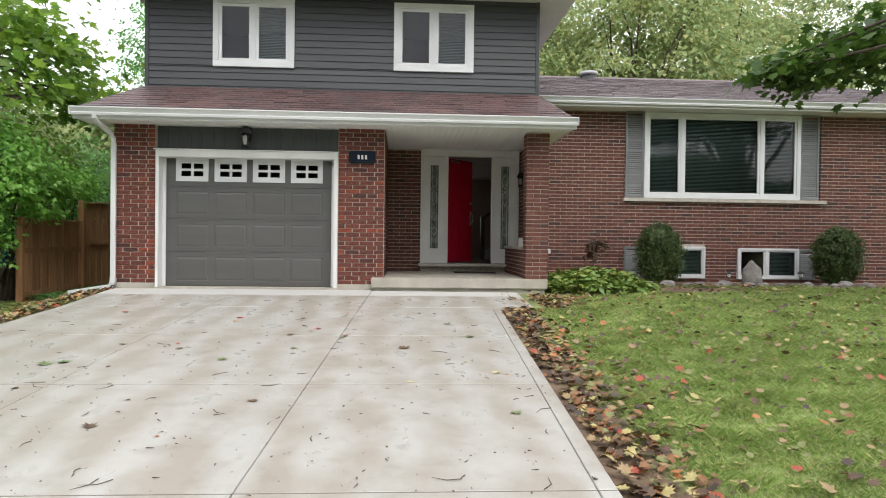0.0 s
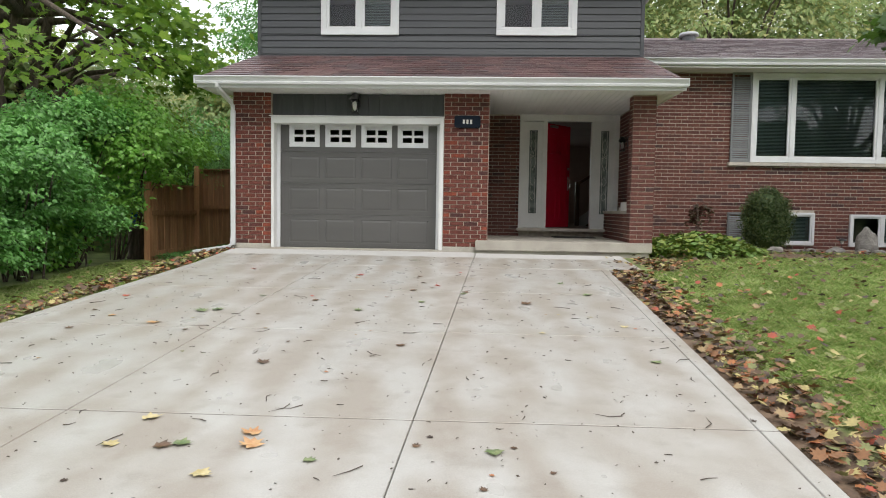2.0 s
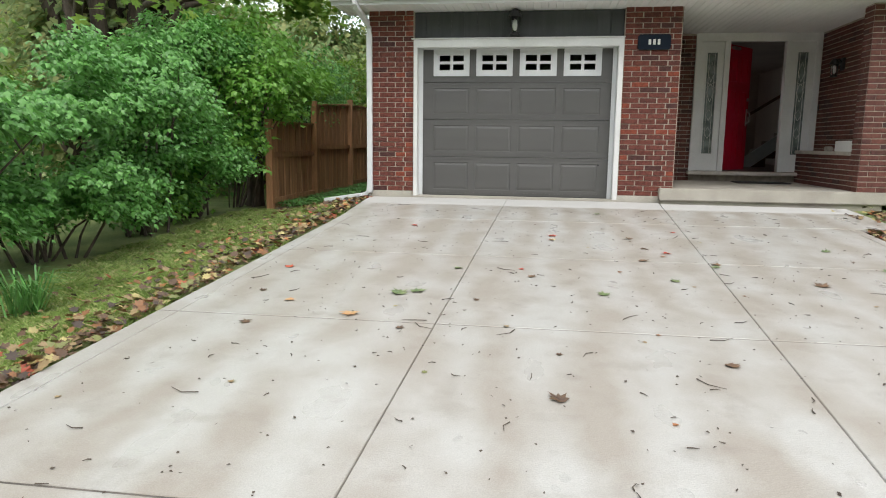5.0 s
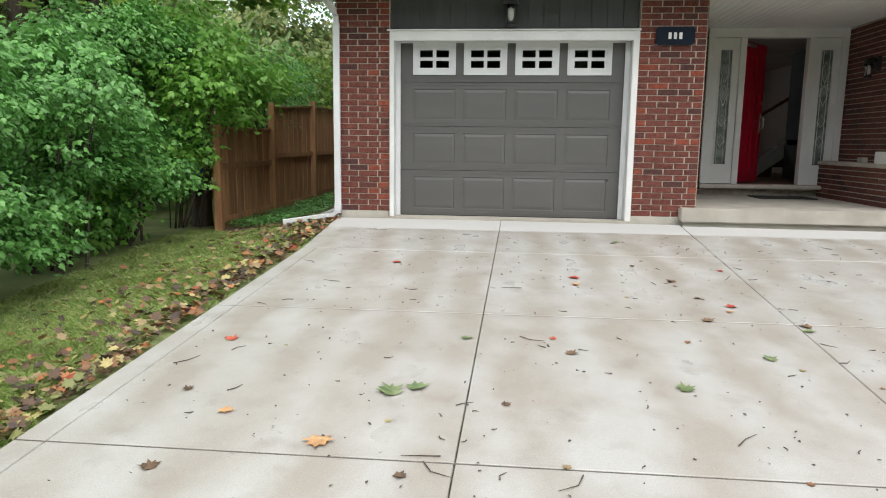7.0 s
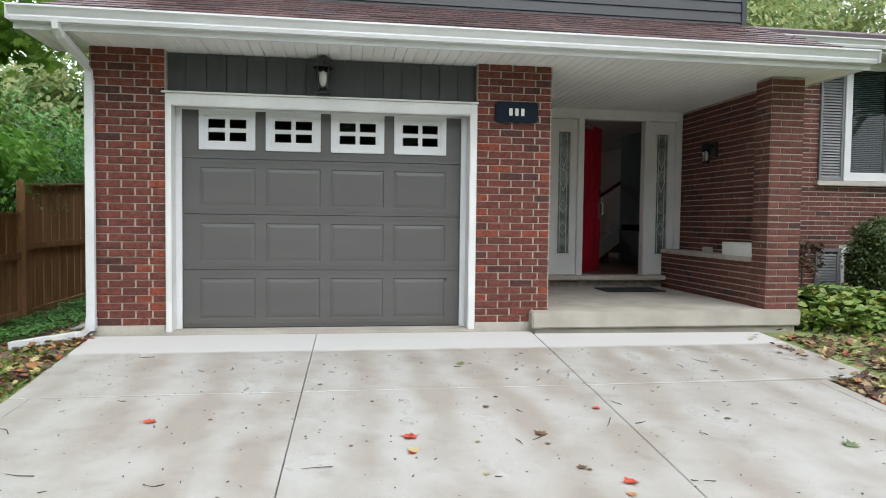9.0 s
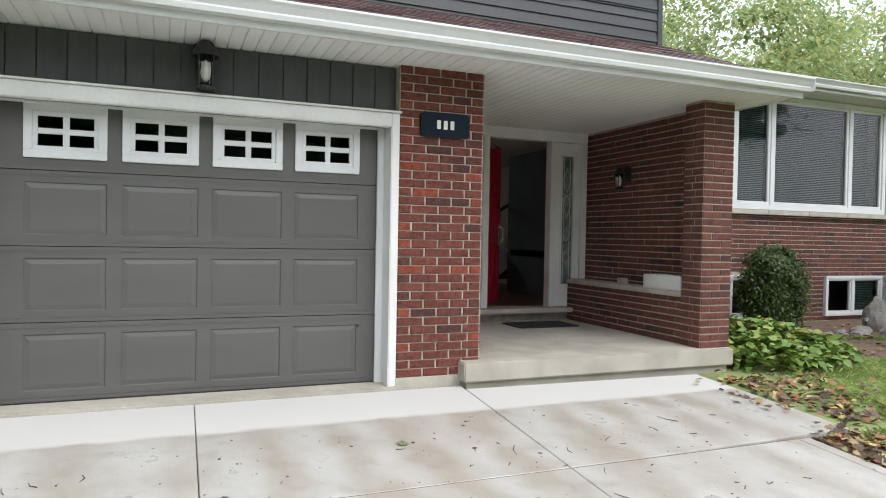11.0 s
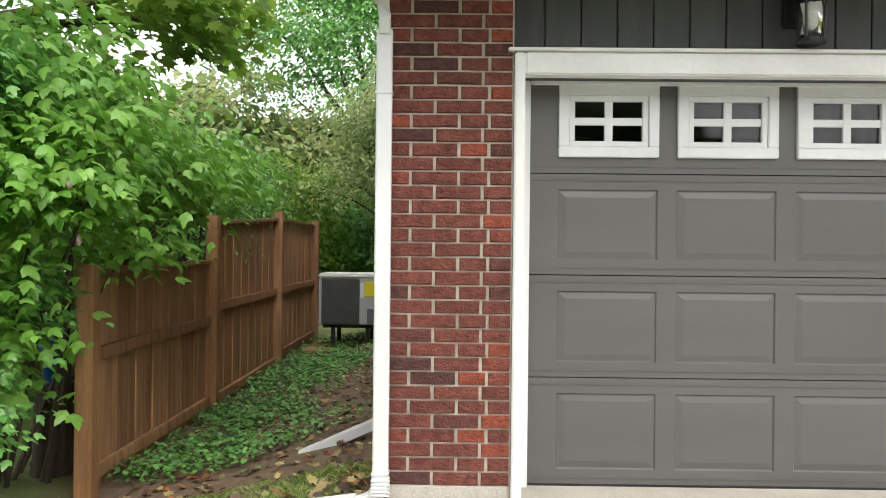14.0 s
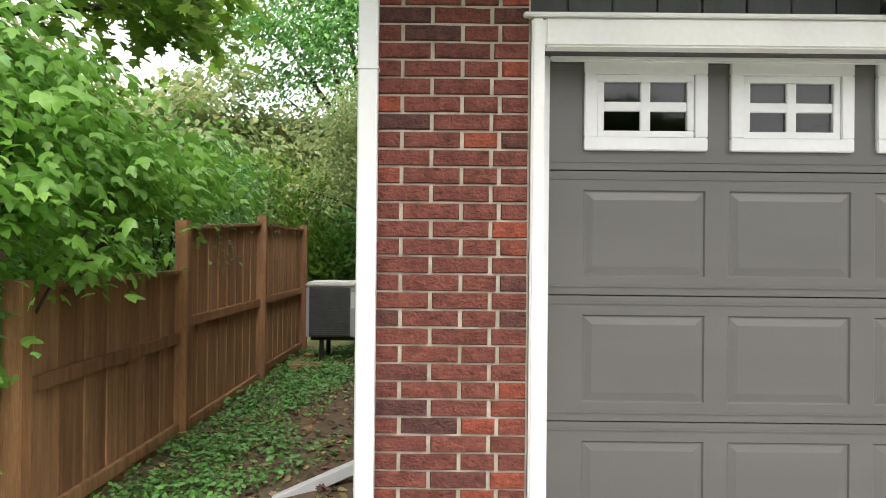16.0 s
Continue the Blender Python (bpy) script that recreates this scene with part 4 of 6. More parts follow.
def build_downspout():
    d = thing("downspout", "white aluminium downspout with an extension lying on the ground", "downspout", at=(-4.97, 11.6, -0.1))
    inv = Matrix.Translation((4.97, -11.6, 0.1))
    part("outlet_elbow", rect_tube([(-4.945, 10.92, 2.61), (-4.945, 10.925, 2.57), (-4.94, 10.99, 2.52), (-4.90, 11.42, 2.39), (-4.89, 11.48, 2.33), (-4.89, 11.49, 2.24)], 0.075, 0.055).move(inv), M_VINYL, d)
    part("pipe", rect_tube([(-4.89, 11.49, 2.26), (-4.89, 11.49, 0.08)], 0.056, 0.076).move(inv), M_VINYL, d)
    part("shoe_elbow", rect_tube([(-4.89, 11.49, 0.10), (-4.895, 11.49, 0.03), (-4.92, 11.495, -0.02), (-4.97, 11.50, -0.05), (-5.03, 11.505, -0.065)], 0.062, 0.082).move(inv), M_VINYL, d)
    part("extension", rect_tube([(-5.01, 11.505, -0.05), (-5.60, 11.56, -0.145)], 0.09, 0.075).move(inv), M_VINYL, d)
    for z in (1.95, 0.1):
        part("band", Geo().box(-4.932, -4.848, 11.457, 11.523, z, z + 0.012).move(inv), M_VINYL, d)
    for k in range(5):
        part("corrugation", Geo().box(-4.934, -4.846, 11.456, 11.524, 0.0 + k * 0.018, 0.006 + k * 0.018).move(inv), M_VINYL, d)
    e = thing("downspout", "short white drain extension sloping out from the side wall", "downspout", at=(-5.0, 12.9, -0.1))
    part("extension", rect_tube([(-4.93, 12.93, 0.04), (-5.58, 12.88, -0.24)], 0.085, 0.07).move(Matrix.Translation((5.0, -12.9, 0.1))), M_VINYL, e)
    part("pipe", rect_tube([(-4.955, 12.93, 2.5), (-4.955, 12.93, 0.02)], 0.06, 0.08).move(Matrix.Translation((5.0, -12.9, 0.1))), M_VINYL, e)


build_downspout()


# ---------------------------------------------------------------- upper storey
def window_unit(name, label, x0, x1, z0, z1, y, splits, outer=0.085, sash=0.05, blinds=(), sill=False, drop=True):
    """A window: casing, sashes and panes between split lines, set on a wall whose face is at y."""
    w = thing(name, label, "window", kind="structure", at=((x0 + x1) / 2, y, z0))
    inv = Matrix.Translation((-(x0 + x1) / 2, -y, -z0))
    c = Geo()
    for a, b, p, q in cut(x0, x1, z0, z1, [(x0 + outer, x1 - outer, z0 + outer, z1 - outer)]):
        c.box(a, b, y - 0.035, y + 0.05, p, q, 0.005)
    part("window_frame", c.move(inv), M_VINYL, w)
    xs = [x0 + outer, *splits, x1 - outer]
    for i, (a, b) in enumerate(zip(xs, xs[1:])):
        a2, b2 = a + (0.03 if i else 0), b - (0.03 if i < len(xs) - 2 else 0)
        if i:
            part("mullion", Geo().box(a - 0.03, a + 0.03, y - 0.03, y + 0.05, z0 + outer, z1 - outer, 0.004).move(inv), M_VINYL, w)
        s = Geo()
        for p in cut(a2, b2, z0 + outer, z1 - outer, [(a2 + sash, b2 - sash, z0 + outer + sash, z1 - outer - sash)]):
            s.box(p[0], p[1], y - 0.018, y + 0.04, p[2], p[3], 0.005)
        sa = part("sash", s.move(inv), M_VINYL, w)
        pa, pb, pc, pd = a2 + sash - 0.005, b2 - sash + 0.005, z0 + outer + sash - 0.005, z1 - outer - sash + 0.005
        part("pane", Geo().add([(pa, y + 0.01, pc), (pb, y + 0.01, pc), (pb, y + 0.01, pd), (pa, y + 0.01, pd)], [(0, 1, 2, 3)]).move(inv), M_GLASS, sa)
        if i in blinds:
            g = Geo()
            z = z0 + outer + sash
            while z < z1 - outer - sash:
                g.add([(a2 + sash, y + 0.07, z), (b2 - sash, y + 0.07, z), (b2 - sash, y + 0.088, z + 0.014), (a2 + sash, y + 0.088, z + 0.014)], [(0, 1, 2, 3)])
                z += 0.028
            part("blind", g.move(inv), M_BLIND, w, "lowered venetian blind")
    return w


def build_upper():
    x0, x1, z0, z1 = -4.84, 2.17, 3.36, 5.12
    W1B, W2B = (-3.66, -2.235), (-0.47, 0.97)
    zb, zt = 3.80, 5.02
    holes = [(W1B[0] + 0.03, W1B[1] - 0.03, zb + 0.03, zt - 0.03), (W2B[0] + 0.03, W2B[1] - 0.03, zb + 0.03, zt - 0.03)]
    w = wall_y("wall_upper", "upper storey wall with charcoal horizontal siding", x0, x1, 2.6, z1, Y_UP + 0.02, Y_UP + 0.2, M_SIDING, holes)
    pitch = 0.121
    z = z0 - 0.02
    while z < z1:
        for a, b, p, q in cut(x0 + 0.06, x1 - 0.06, z, min(z + pitch, z1), [(h[0] - 0.03, h[1] + 0.03, h[2] - 0.03, h[3] + 0.03) for h in holes]):
            if b - a < 0.02 or q - p < 0.02:
                continue
            g = Geo().add([(a, Y_UP - 0.004, p), (b, Y_UP - 0.004, p), (b, Y_UP + 0.012, q), (a, Y_UP + 0.012, q), (a, Y_UP + 0.02, p), (b, Y_UP + 0.02, p)],
                          [(0, 1, 2, 3), (4, 5, 1, 0), (0, 3, 4), (1, 5, 2)])
            part("siding_board", g, M_SIDING, w)
        z += pitch
    part("corner_post", Geo().box(x0, x0 + 0.065, Y_UP - 0.012, Y_UP + 0.06, 3.3, z1, 0.004), M_SIDING, w)
    part("corner_post", Geo().box(x1 - 0.065, x1, Y_UP - 0.012, Y_UP + 0.06, 3.3, z1, 0.004), M_SIDING, w)
    for nm, xa, xb in (("wall_upper_left", x0, x0 + 0.15), ("wall_upper_right", x1 - 0.15, x1)):
        tagged(part(nm, Geo().box(xa, xb, Y_UP + 0.2, 21, 2.6, z1), M_SIDING), "charcoal sided side wall of the upper storey", "wall", kind="structure")
    # the gap is for the added hall window
    tagged(part("wall_back", Geo().box(-4.9, -0.40, 20.8, 21, -0.3, z1).box(0.60, 3.1, 20.8, 21, -0.3, z1).box(-0.40, 0.60, 20.8, 21, -0.3, 1.1).box(-0.40, 0.60, 20.8, 21, 2.4, z1), M_SIDING), "plain rear wall of the house", "wall", kind="structure")
    for i, (a, b) in enumerate((W1B, W2B)):
        window_unit("window_%d" % (i + 1), "white two-sash upper window with a half-lowered blind", a, b, zb, zt, Y_UP, [(a + b) / 2], 0.10, 0.055, (1,))
    ez, yf, yb, xl, xr = 5.14, 12.0, 21.6, -5.15, 2.78
    ym = (yf + yb) / 2
    tagged(part("roof_upper", Geo().add([(xl, yf, ez), (xr, yf, ez), (xr, yb, ez), (xl, yb, ez), (xl + 3.5, ym, ez + 1.7), (xr - 3.5, ym, ez + 1.7)],
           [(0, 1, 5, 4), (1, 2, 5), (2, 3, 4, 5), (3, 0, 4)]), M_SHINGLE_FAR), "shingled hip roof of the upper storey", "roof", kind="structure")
    s = Geo().box(xl, xr, yf, yb, ez - 0.03, ez - 0.005)
    tagged(part("soffit_upper", s, M_SOFFIT), "white soffit under the upper eaves", "soffit", kind="structure")
    gutter("gutter_upper", xl, xr, yf, ez - 0.02, "white gutter on the upper eaves")
    tagged(part("interior_floor", Geo().box(x0, x1, Y_UP + 0.2, 20.8, 2.62, 2.7), M_DARK), "dark floor between the storeys", "floor", kind="structure")
    tagged(part("interior_partition", Geo().box(x0 + 0.1, x1 - 0.1, 15.2, 15.3, 2.7, 5.1), M_DARK), "dark room wall seen through upper windows", "wall", kind="structure")


build_upper()


def build_garage_room():
    tagged(part("garage_room", Geo().box(-4.7, -4.68, 11.8, 16, -0.1, 2.5).box(-1.0, -0.98, 11.85, 16, -0.1, 2.5).box(-4.7, -1.0, 16, 16.02, -0.1, 2.5).box(-4.7, -1.0, 11.8, 16, -0.12, -0.1).box(-4.7, -1.0, 11.8, 16, 2.5, 2.52), M_DARK),
           "dark garage interior behind the door windows", "room", kind="structure")


build_garage_room()


# ---------------------------------------------------------------- porch
def build_porch():
    f = tagged(part("floor", Geo().box(-0.78, 2.12, 11.40, 13.95, -0.02, 0.145, 0.012), M_CONC), "worn concrete porch slab one step up", "porch floor", kind="structure")
    part("slab_base", Geo().box(-0.74, 2.08, 11.45, 13.9, -0.4, -0.02), M_CONC, f)
    # rear wall left of the door, with the door opening
    holes = [(0.09, 2.03, 0.30, 2.57)]
    b = wall_y("wall_porch_back", "brick porch rear wall in shade", -0.6, 2.3, -0.3, 2.6, Y_PORCH + 0.02, Y_PORCH + 0.25, M_MORTAR, holes)
    lay_bricks(b, pose(-0.58, Y_PORCH + 0.02, 0), 0.67, 0.145, 2.57, True, stone=M_BRICK_PORCH)
    # right side wall with the lantern, low wall with a stone ledge, corner column
    s = tagged(part("wall_porch_side", Geo().box(2.062, 2.12, 11.75, 14.2, -0.3, 2.6), M_MORTAR), "brick porch side wall with a lantern", "wall", kind="structure")
    lay_bricks(s, pose(2.062, 13.92, 0, 0, 0, -90), 2.2, 0.145, 2.57, True, stone=M_BRICK_PORCH)
    lw = tagged(part("wall_porch_low", Geo().box(1.785, 2.05, 11.75, 13.90, 0.10, 0.62), M_MORTAR), "low brick wall under the porch ledge", "wall", kind="structure")
    lay_bricks(lw, pose(1.785, 13.90, 0, 0, 0, -90), 2.15, 0.145, 0.62, True, stone=M_BRICK_PORCH)
    tagged(part("ledge", Geo().box(1.755, 2.055, 11.76, 13.90, 0.622, 0.675, 0.008), M_STONE), "pale stone ledge on the low porch wall", "ledge", kind="structure")
    c = tagged(part("column", Geo().box(1.765, 2.13, 11.485, 11.75, 0.10, 2.565), M_MORTAR), "square red brick porch column", "column", kind="structure")
    lay_bricks(c, pose(1.762, 11.482, 0), 0.371, 0.146, 2.565, True, rows=([0.236], [0.118]), stone=M_BRICK_PORCH)
    lay_bricks(c, pose(1.762, 11.752, 0, 0, 0, -90), 0.27, 0.146, 2.565, True, rows=([0.118], [0.16]), stone=M_BRICK_PORCH)
    lay_bricks(c, pose(2.133, 11.482, 0, 0, 0, 90), 0.27, 0.146, 2.565, True, rows=([0.118], [0.16]), stone=M_BRICK_PORCH)
    lantern((0, 0, 0), "wall_lantern", "black metal wall lantern on the brick porch wall", 1.0).matrix_basis = pose(2.045, 13.05, 1.90, 0, 0, -90)
    p = thing("planter_box", "weathered white rectangular planter box on the stone ledge", "planter", at=(1.90, 12.1, 0.675))
    g = Geo()
    for a in cut(-0.11, 0.11, -0.29, 0.29, [(-0.085, 0.085, -0.265, 0.265)]):
        g.box(a[0], a[1], a[2], a[3], 0.0, 0.15, 0.006)
    part("box", g, M_WHITE, p)
    part("soil", Geo().box(-0.086, 0.086, -0.266, 0.266, 0.01, 0.11), M_GROUND, p, "dark potting soil")
    tagged(part("small_block", Geo().box(1.86, 1.95, 12.85, 12.96, 0.675, 0.745, 0.008), M_STONE), "small pale stone block on the ledge", "block")
    tagged(part("door_mat", Geo().box(0.72, 1.52, 13.2, 13.68, 0.146, 0.160, 0.004), M_RUBBER), "black rubber door mat on the porch slab", "door mat")


build_porch()


def build_front_door():
    y = Y_PORCH - 0.03
    f = thing("door_1", "white entrance frame with leaded sidelights round an open red door", "door", kind="structure", at=(1.06, y, 0.30))
    inv = Matrix.Translation((-1.06, -y, -0.30))
    x0, x1, zt = 0.075, 2.045, 2.56
    part("sill", Geo().box(x0 - 0.03, x1 + 0.02, y - 0.13, y + 0.25, 0.25, 0.31, 0.008).move(inv), M_STONE, f, "worn stone door sill")
    for a, b in ((x0, x0 + 0.09), (0.535, 0.625), (1.50, 1.58), (x1 - 0.09, x1)):
        part("post", Geo().box(a, b, y, y + 0.14, 0.31, zt - 0.12, 0.006).move(inv), M_WHITE, f)
    part("head", Geo().box(x0, x1, y - 0.004, y + 0.14, zt - 0.12, zt + 0.02, 0.006).move(inv), M_WHITE, f)
    for a, b in ((x0 + 0.09, 0.535), (1.58, x1 - 0.09)):
        m = (a + b) / 2
        g = Geo()
        for p in cut(a, b, 0.315, zt - 0.125, [(m - 0.085, m + 0.085, 0.60, 2.27)]):
            g.box(p[0], p[1], y + 0.03, y + 0.075, p[2], p[3], 0.003)
        for p in cut(m - 0.105, m + 0.105, 0.58, 2.29, [(m - 0.08, m + 0.08, 0.605, 2.265)]):
            g.box(p[0], p[1], y + 0.02, y + 0.05, p[2], p[3], 0.004)
        sl = part("sidelight", g.move(inv), M_WHITE, f, "white panel with a tall leaded glass")
        part("pane", Geo().box(m - 0.085, m + 0.085, y + 0.048, y + 0.053, 0.60, 2.27).move(inv), M_LEADED, sl, "frosted leaded pane")
        came = Geo()
        for xx in (m - 0.045, m + 0.045):
            came.tube([(xx, y + 0.044, 0.62), (xx, y + 0.044, 2.25)], 0.004, 5)
        for zc in (1.62, 1.95, 1.25, 0.95):
            h = 0.16 if zc > 1.5 else 0.09
            came.tube([(m, y + 0.044, zc - h), (m - 0.055, y + 0.044, zc), (m, y + 0.044, zc + h), (m + 0.055, y + 0.044, zc), (m, y + 0.044, zc - h)], 0.004, 5)
        came.tube([(m - 0.07, y + 0.044, 1.79), (m + 0.07, y + 0.044, 1.70)], 0.004, 5)
        came.tube([(m - 0.07, y + 0.044, 1.70), (m + 0.07, y + 0.044, 1.79)], 0.004, 5)
        part("leading", came.move(inv), M_SILVER, sl, "lead cames in a lozenge pattern")
    leaf = part("door_leaf", Geo().box(0, 0.865, 0, 0.045, 0.0, 2.10, 0.004), M_RED, f, "red painted door standing half open")
    leaf.matrix_basis = inv @ pose(0.63, y + 0.15, 0.325, 0, 0, 50)
    for z in (0.15, 0.95, 1.5):
        g = Geo()
        for x in (0.12, 0.50):
            for a in cut(x, x + 0.25, z, z + (0.65 if z < 0.9 else 0.42), [(x + 0.03, x + 0.22, z + 0.03, z + (0.62 if z < 0.9 else 0.39))]):
                g.box(a[0], a[1], -0.008, 0.002, a[2], a[3], 0.002)
        part("moulding", g, M_RED, leaf)
    part("handle", Geo().tube([(0.80, -0.01, 0.80), (0.80, -0.06, 0.84), (0.80, -0.06, 0.98), (0.80, -0.01, 1.02)], 0.012, 8).box(0.775, 0.825, -0.012, 0.0, 0.76, 1.06, 0.004), M_SILVER, leaf, "brushed nickel handle")
    part("lock", Geo().lathe([(0.03, 0), (0.03, 0.015), (0.02, 0.02)], (0, 0, 0), 14).move(pose(0.80, 0.0, 1.22, 90)), M_SILVER, leaf, "round nickel deadbolt")
    part("closer", Geo().box(0.08, 0.34, -0.05, -0.002, 2.02, 2.07, 0.006), M_SILVER, leaf)
    tagged(part("doorbell", Geo().box(2.05, 2.075, y - 0.03, y, 1.32, 1.42, 0.004), M_BLACK), "small black doorbell on the frame edge", "doorbell")


build_front_door()


def build_hall():
    g = Geo().box(-0.55, -0.45, 14.2, 20.8, 0.2, 2.9).box(3.0, 3.1, 14.2, 20.8, 0.2, 2.9).box(2.1, 3.0, 14.1, 14.2, 0.2, 2.6)
    for a, b, c, d in cut(-0.45, 3.0, 0.2, 2.6, [(-0.40, 0.60, 1.1, 2.4)]):
        g.box(a, b, 20.6, 20.78, c, d)
    tagged(part("hall_wall", g, M_HALL), "brown painted walls of the dim entrance hall", "wall", kind="structure")
    # Unseen rear window, added as an opening for light into the hall
    window_unit("window_6", "plain white rear window, unseen, added to light the hall", -0.42, 0.62, 1.08, 2.42, 20.70, [0.1], 0.05, 0.04)
    # Area lamp added behind that opening to brighten the dark hall
    lamp = new("hall_fill_light", bpy.data.lights.new("hall_fill_light", "AREA"))
    lamp.data.shape, lamp.data.size, lamp.data.size_y, lamp.data.energy = "RECTANGLE", 0.9, 1.2, 13
    lamp.matrix_world = look((0.1, 20.95, 1.75), (0.1, 15, 1.5))
    tagged(part("hall_floor", Geo().box(-0.5, 3.1, 14.1, 20.8, 0.2, 0.31), M_WOODIN), "dark brown wooden hall floor", "floor", kind="structure")
    tagged(part("hall_ceiling", Geo().box(-0.5, 3.1, 14.1, 20.8, 2.56, 2.6), M_HALL), "plain hall ceiling", "ceiling", kind="structure")
    st = thing("staircase", "dark wooden stairs with a white stringer in the hall", "staircase", kind="structure", at=(1.9, 17, 0.31))
    for k in range(7):
        part("step", Geo().box(-0.05 + 0.24 * k, 0.25 + 0.24 * k, -0.3, 0.7, 0.18 * k, 0.18 * k + 0.18, 0.01), M_WOODIN, st)
    g = Geo().add([(-0.25, -0.34, 0.0), (-0.05, -0.34, 0), (1.65, -0.34, 1.26), (1.65, -0.34, 1.55), (-0.25, -0.34, 0.16)], [(0, 1, 2, 3, 4)])
    o = len(g.v)
    g.add([(-0.25, -0.30, 0.0), (-0.05, -0.30, 0), (1.65, -0.30, 1.26), (1.65, -0.30, 1.55), (-0.25, -0.30, 0.16)], [(4, 3, 2, 1, 0)])
    g.f += [(0, 5, 6, 1), (1, 6, 7, 2), (2, 7, 8, 3), (3, 8, 9, 4), (4, 9, 5, 0)]
    part("stringer", g, M_WHITE, st)
    part("newel_post", Geo().box(-0.30, -0.20, -0.36, -0.26, 0, 1.05, 0.008), M_WOODIN, st)
    part("handrail", Geo().tube([(-0.25, -0.31, 1.0), (1.6, -0.31, 2.2)], 0.03, 8), M_WOODIN, st)


build_hall()


# ---------------------------------------------------------------- wing with the bay window
def louvre_shutter(x0, x1, z0, z1, y, label):
    s = thing("shutter", label, "shutter", "window shutters", at=((x0 + x1) / 2, y, z0))
    w, h = (x1 - x0) / 2, z1 - z0
    g = Geo()
    for a in cut(-w, w, 0, h, [(-w + 0.04, w - 0.04, 0.05, h - 0.05)]):
        g.box(a[0], a[1], -0.03, 0.0, a[2], a[3], 0.003)
    part("shutter_frame", g, M_SHUTTER, s)
    n = int((h - 0.1) / 0.042)
    me = Geo().add([(-w + 0.04, -0.026, 0), (w - 0.04, -0.026, 0), (w - 0.04, -0.004, 0.034), (-w + 0.04, -0.004, 0.034), (-w + 0.04, -0.004, 0.0), (w - 0.04, -0.004, 0.0)], [(0, 1, 2, 3), (4, 5, 1, 0)]).mesh("slat", M_SHUTTER)
    for k in range(n):
        o = part("slat", me, None, s)
        o.location = (0, 0, 0.05 + k * 0.042)


def build_wing():
    x0, x1 = 2.10, 14.2
    bw = (4.65, 7.96, 1.69, 3.44)
    b1, b2 = (4.66, 5.97, 0.05, 0.70), (6.66, 7.97, 0.04, 0.68)
    holes = [(h[0] + 0.05, h[1] - 0.05, h[2] + 0.05, h[3] - 0.02) for h in (bw, b1, b2)]
    w = wall_y("wall_wing", "red brick front wall of the single-storey wing", x0, x1, -0.4, 3.5, Y_WING + 0.012, Y_WING + 0.25, M_MORTAR, holes)
    lay_bricks(w, pose(x0, Y_WING + 0.012, 0), x1 - x0, -0.1, 3.47, lambda u, z: u < 2.2 and z < 2.1, [(h[0] - x0, h[1] - x0, h[2], h[3]) for h in (bw, b1, b2)], stone=M_BRICK_PORCH)
    window_unit("window_3", "white three-part picture window with lowered dark blinds", *bw, Y_WING - 0.01, [5.44, 7.12], 0.08, 0.045, (0, 1, 2))
    window_unit("window_4", "white basement window half hidden by a shrub", *b1, Y_WING - 0.005, [5.32], 0.05, 0.03, (1,))
    window_unit("window_5", "white sliding basement window above the flower bed", *b2, Y_WING - 0.005, [7.28], 0.05, 0.03, (1,))
    s = thing("window_sill", "pale stone sill under the picture window", "sill", kind="structure")
    for a, b in ((4.22, 5.36), (5.365, 6.21), (6.215, 7.06), (7.065, 8.52)):
        part("sill_stone", Geo().box(a, b, Y_WING - 0.07, Y_WING + 0.05, 1.615, 1.685, 0.006), M_STONE, s)
    louvre_shutter(4.26, 4.645, 1.69, 3.46, Y_WING - 0.003, "tall grey louvred shutter beside the picture window")
    louvre_shutter(7.965, 8.36, 1.69, 3.46, Y_WING - 0.003, "tall grey louvred shutter beside the picture window")
    louvre_shutter(4.26, 4.645, 0.03, 0.69, Y_WING - 0.003, "small grey louvred shutter beside the basement window")
    louvre_shutter(7.975, 8.31, 0.03, 0.67, Y_WING - 0.003, "small grey louvred shutter beside the basement window")
    ob = thing("outlet_box", "small white outdoor outlet box on the brick", "outlet", at=(2.67, Y_WING - 0.02, 0.57))
    part("box", Geo().box(-0.06, 0.06, -0.05, 0.03, -0.05, 0.05, 0.008), M_VINYL, ob)
    part("flap", Geo().box(-0.05, 0.05, -0.062, -0.051, -0.042, 0.046, 0.004), M_VINYL, ob)
    tagged(part("cable", Geo().tube([(8.40, Y_WING - 0.01, 3.46), (8.40, Y_WING - 0.01, 1.70)], 0.011, 6), M_BLACK), "black cable down the brick beside the shutter", "cable")
    gutter("gutter_wing", 2.22, 14.9, 13.62, 3.50, "white aluminium gutter along the wing roof")
    tagged(part("soffit_wing", Geo().box(2.18, 14.9, 13.60, Y_WING + 0.1, 3.455, 3.475), M_SOFFIT), "white soffit under the wing eaves", "soffit", kind="structure")
    a, b, c, d = (2.17, 13.56, 3.62), (14.95, 13.56, 3.62), (9.6, 18.2, 5.10), (2.17, 18.2, 5.10)
    r = tagged(part("roof_wing", Geo().add([a, b, c, d, (14.95, 22.8, 3.62), (2.17, 22.8, 3.62)], [(0, 1, 2, 3), (1, 4, 2), (3, 2, 4, 5), (0, 5, 4, 1)]), M_SHINGLE_FAR), "grey-brown shingled hip roof of the wing", "roof", kind="structure")
    up = Vector((0, 0, 0.006))
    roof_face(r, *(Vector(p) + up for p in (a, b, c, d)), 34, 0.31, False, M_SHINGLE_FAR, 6)
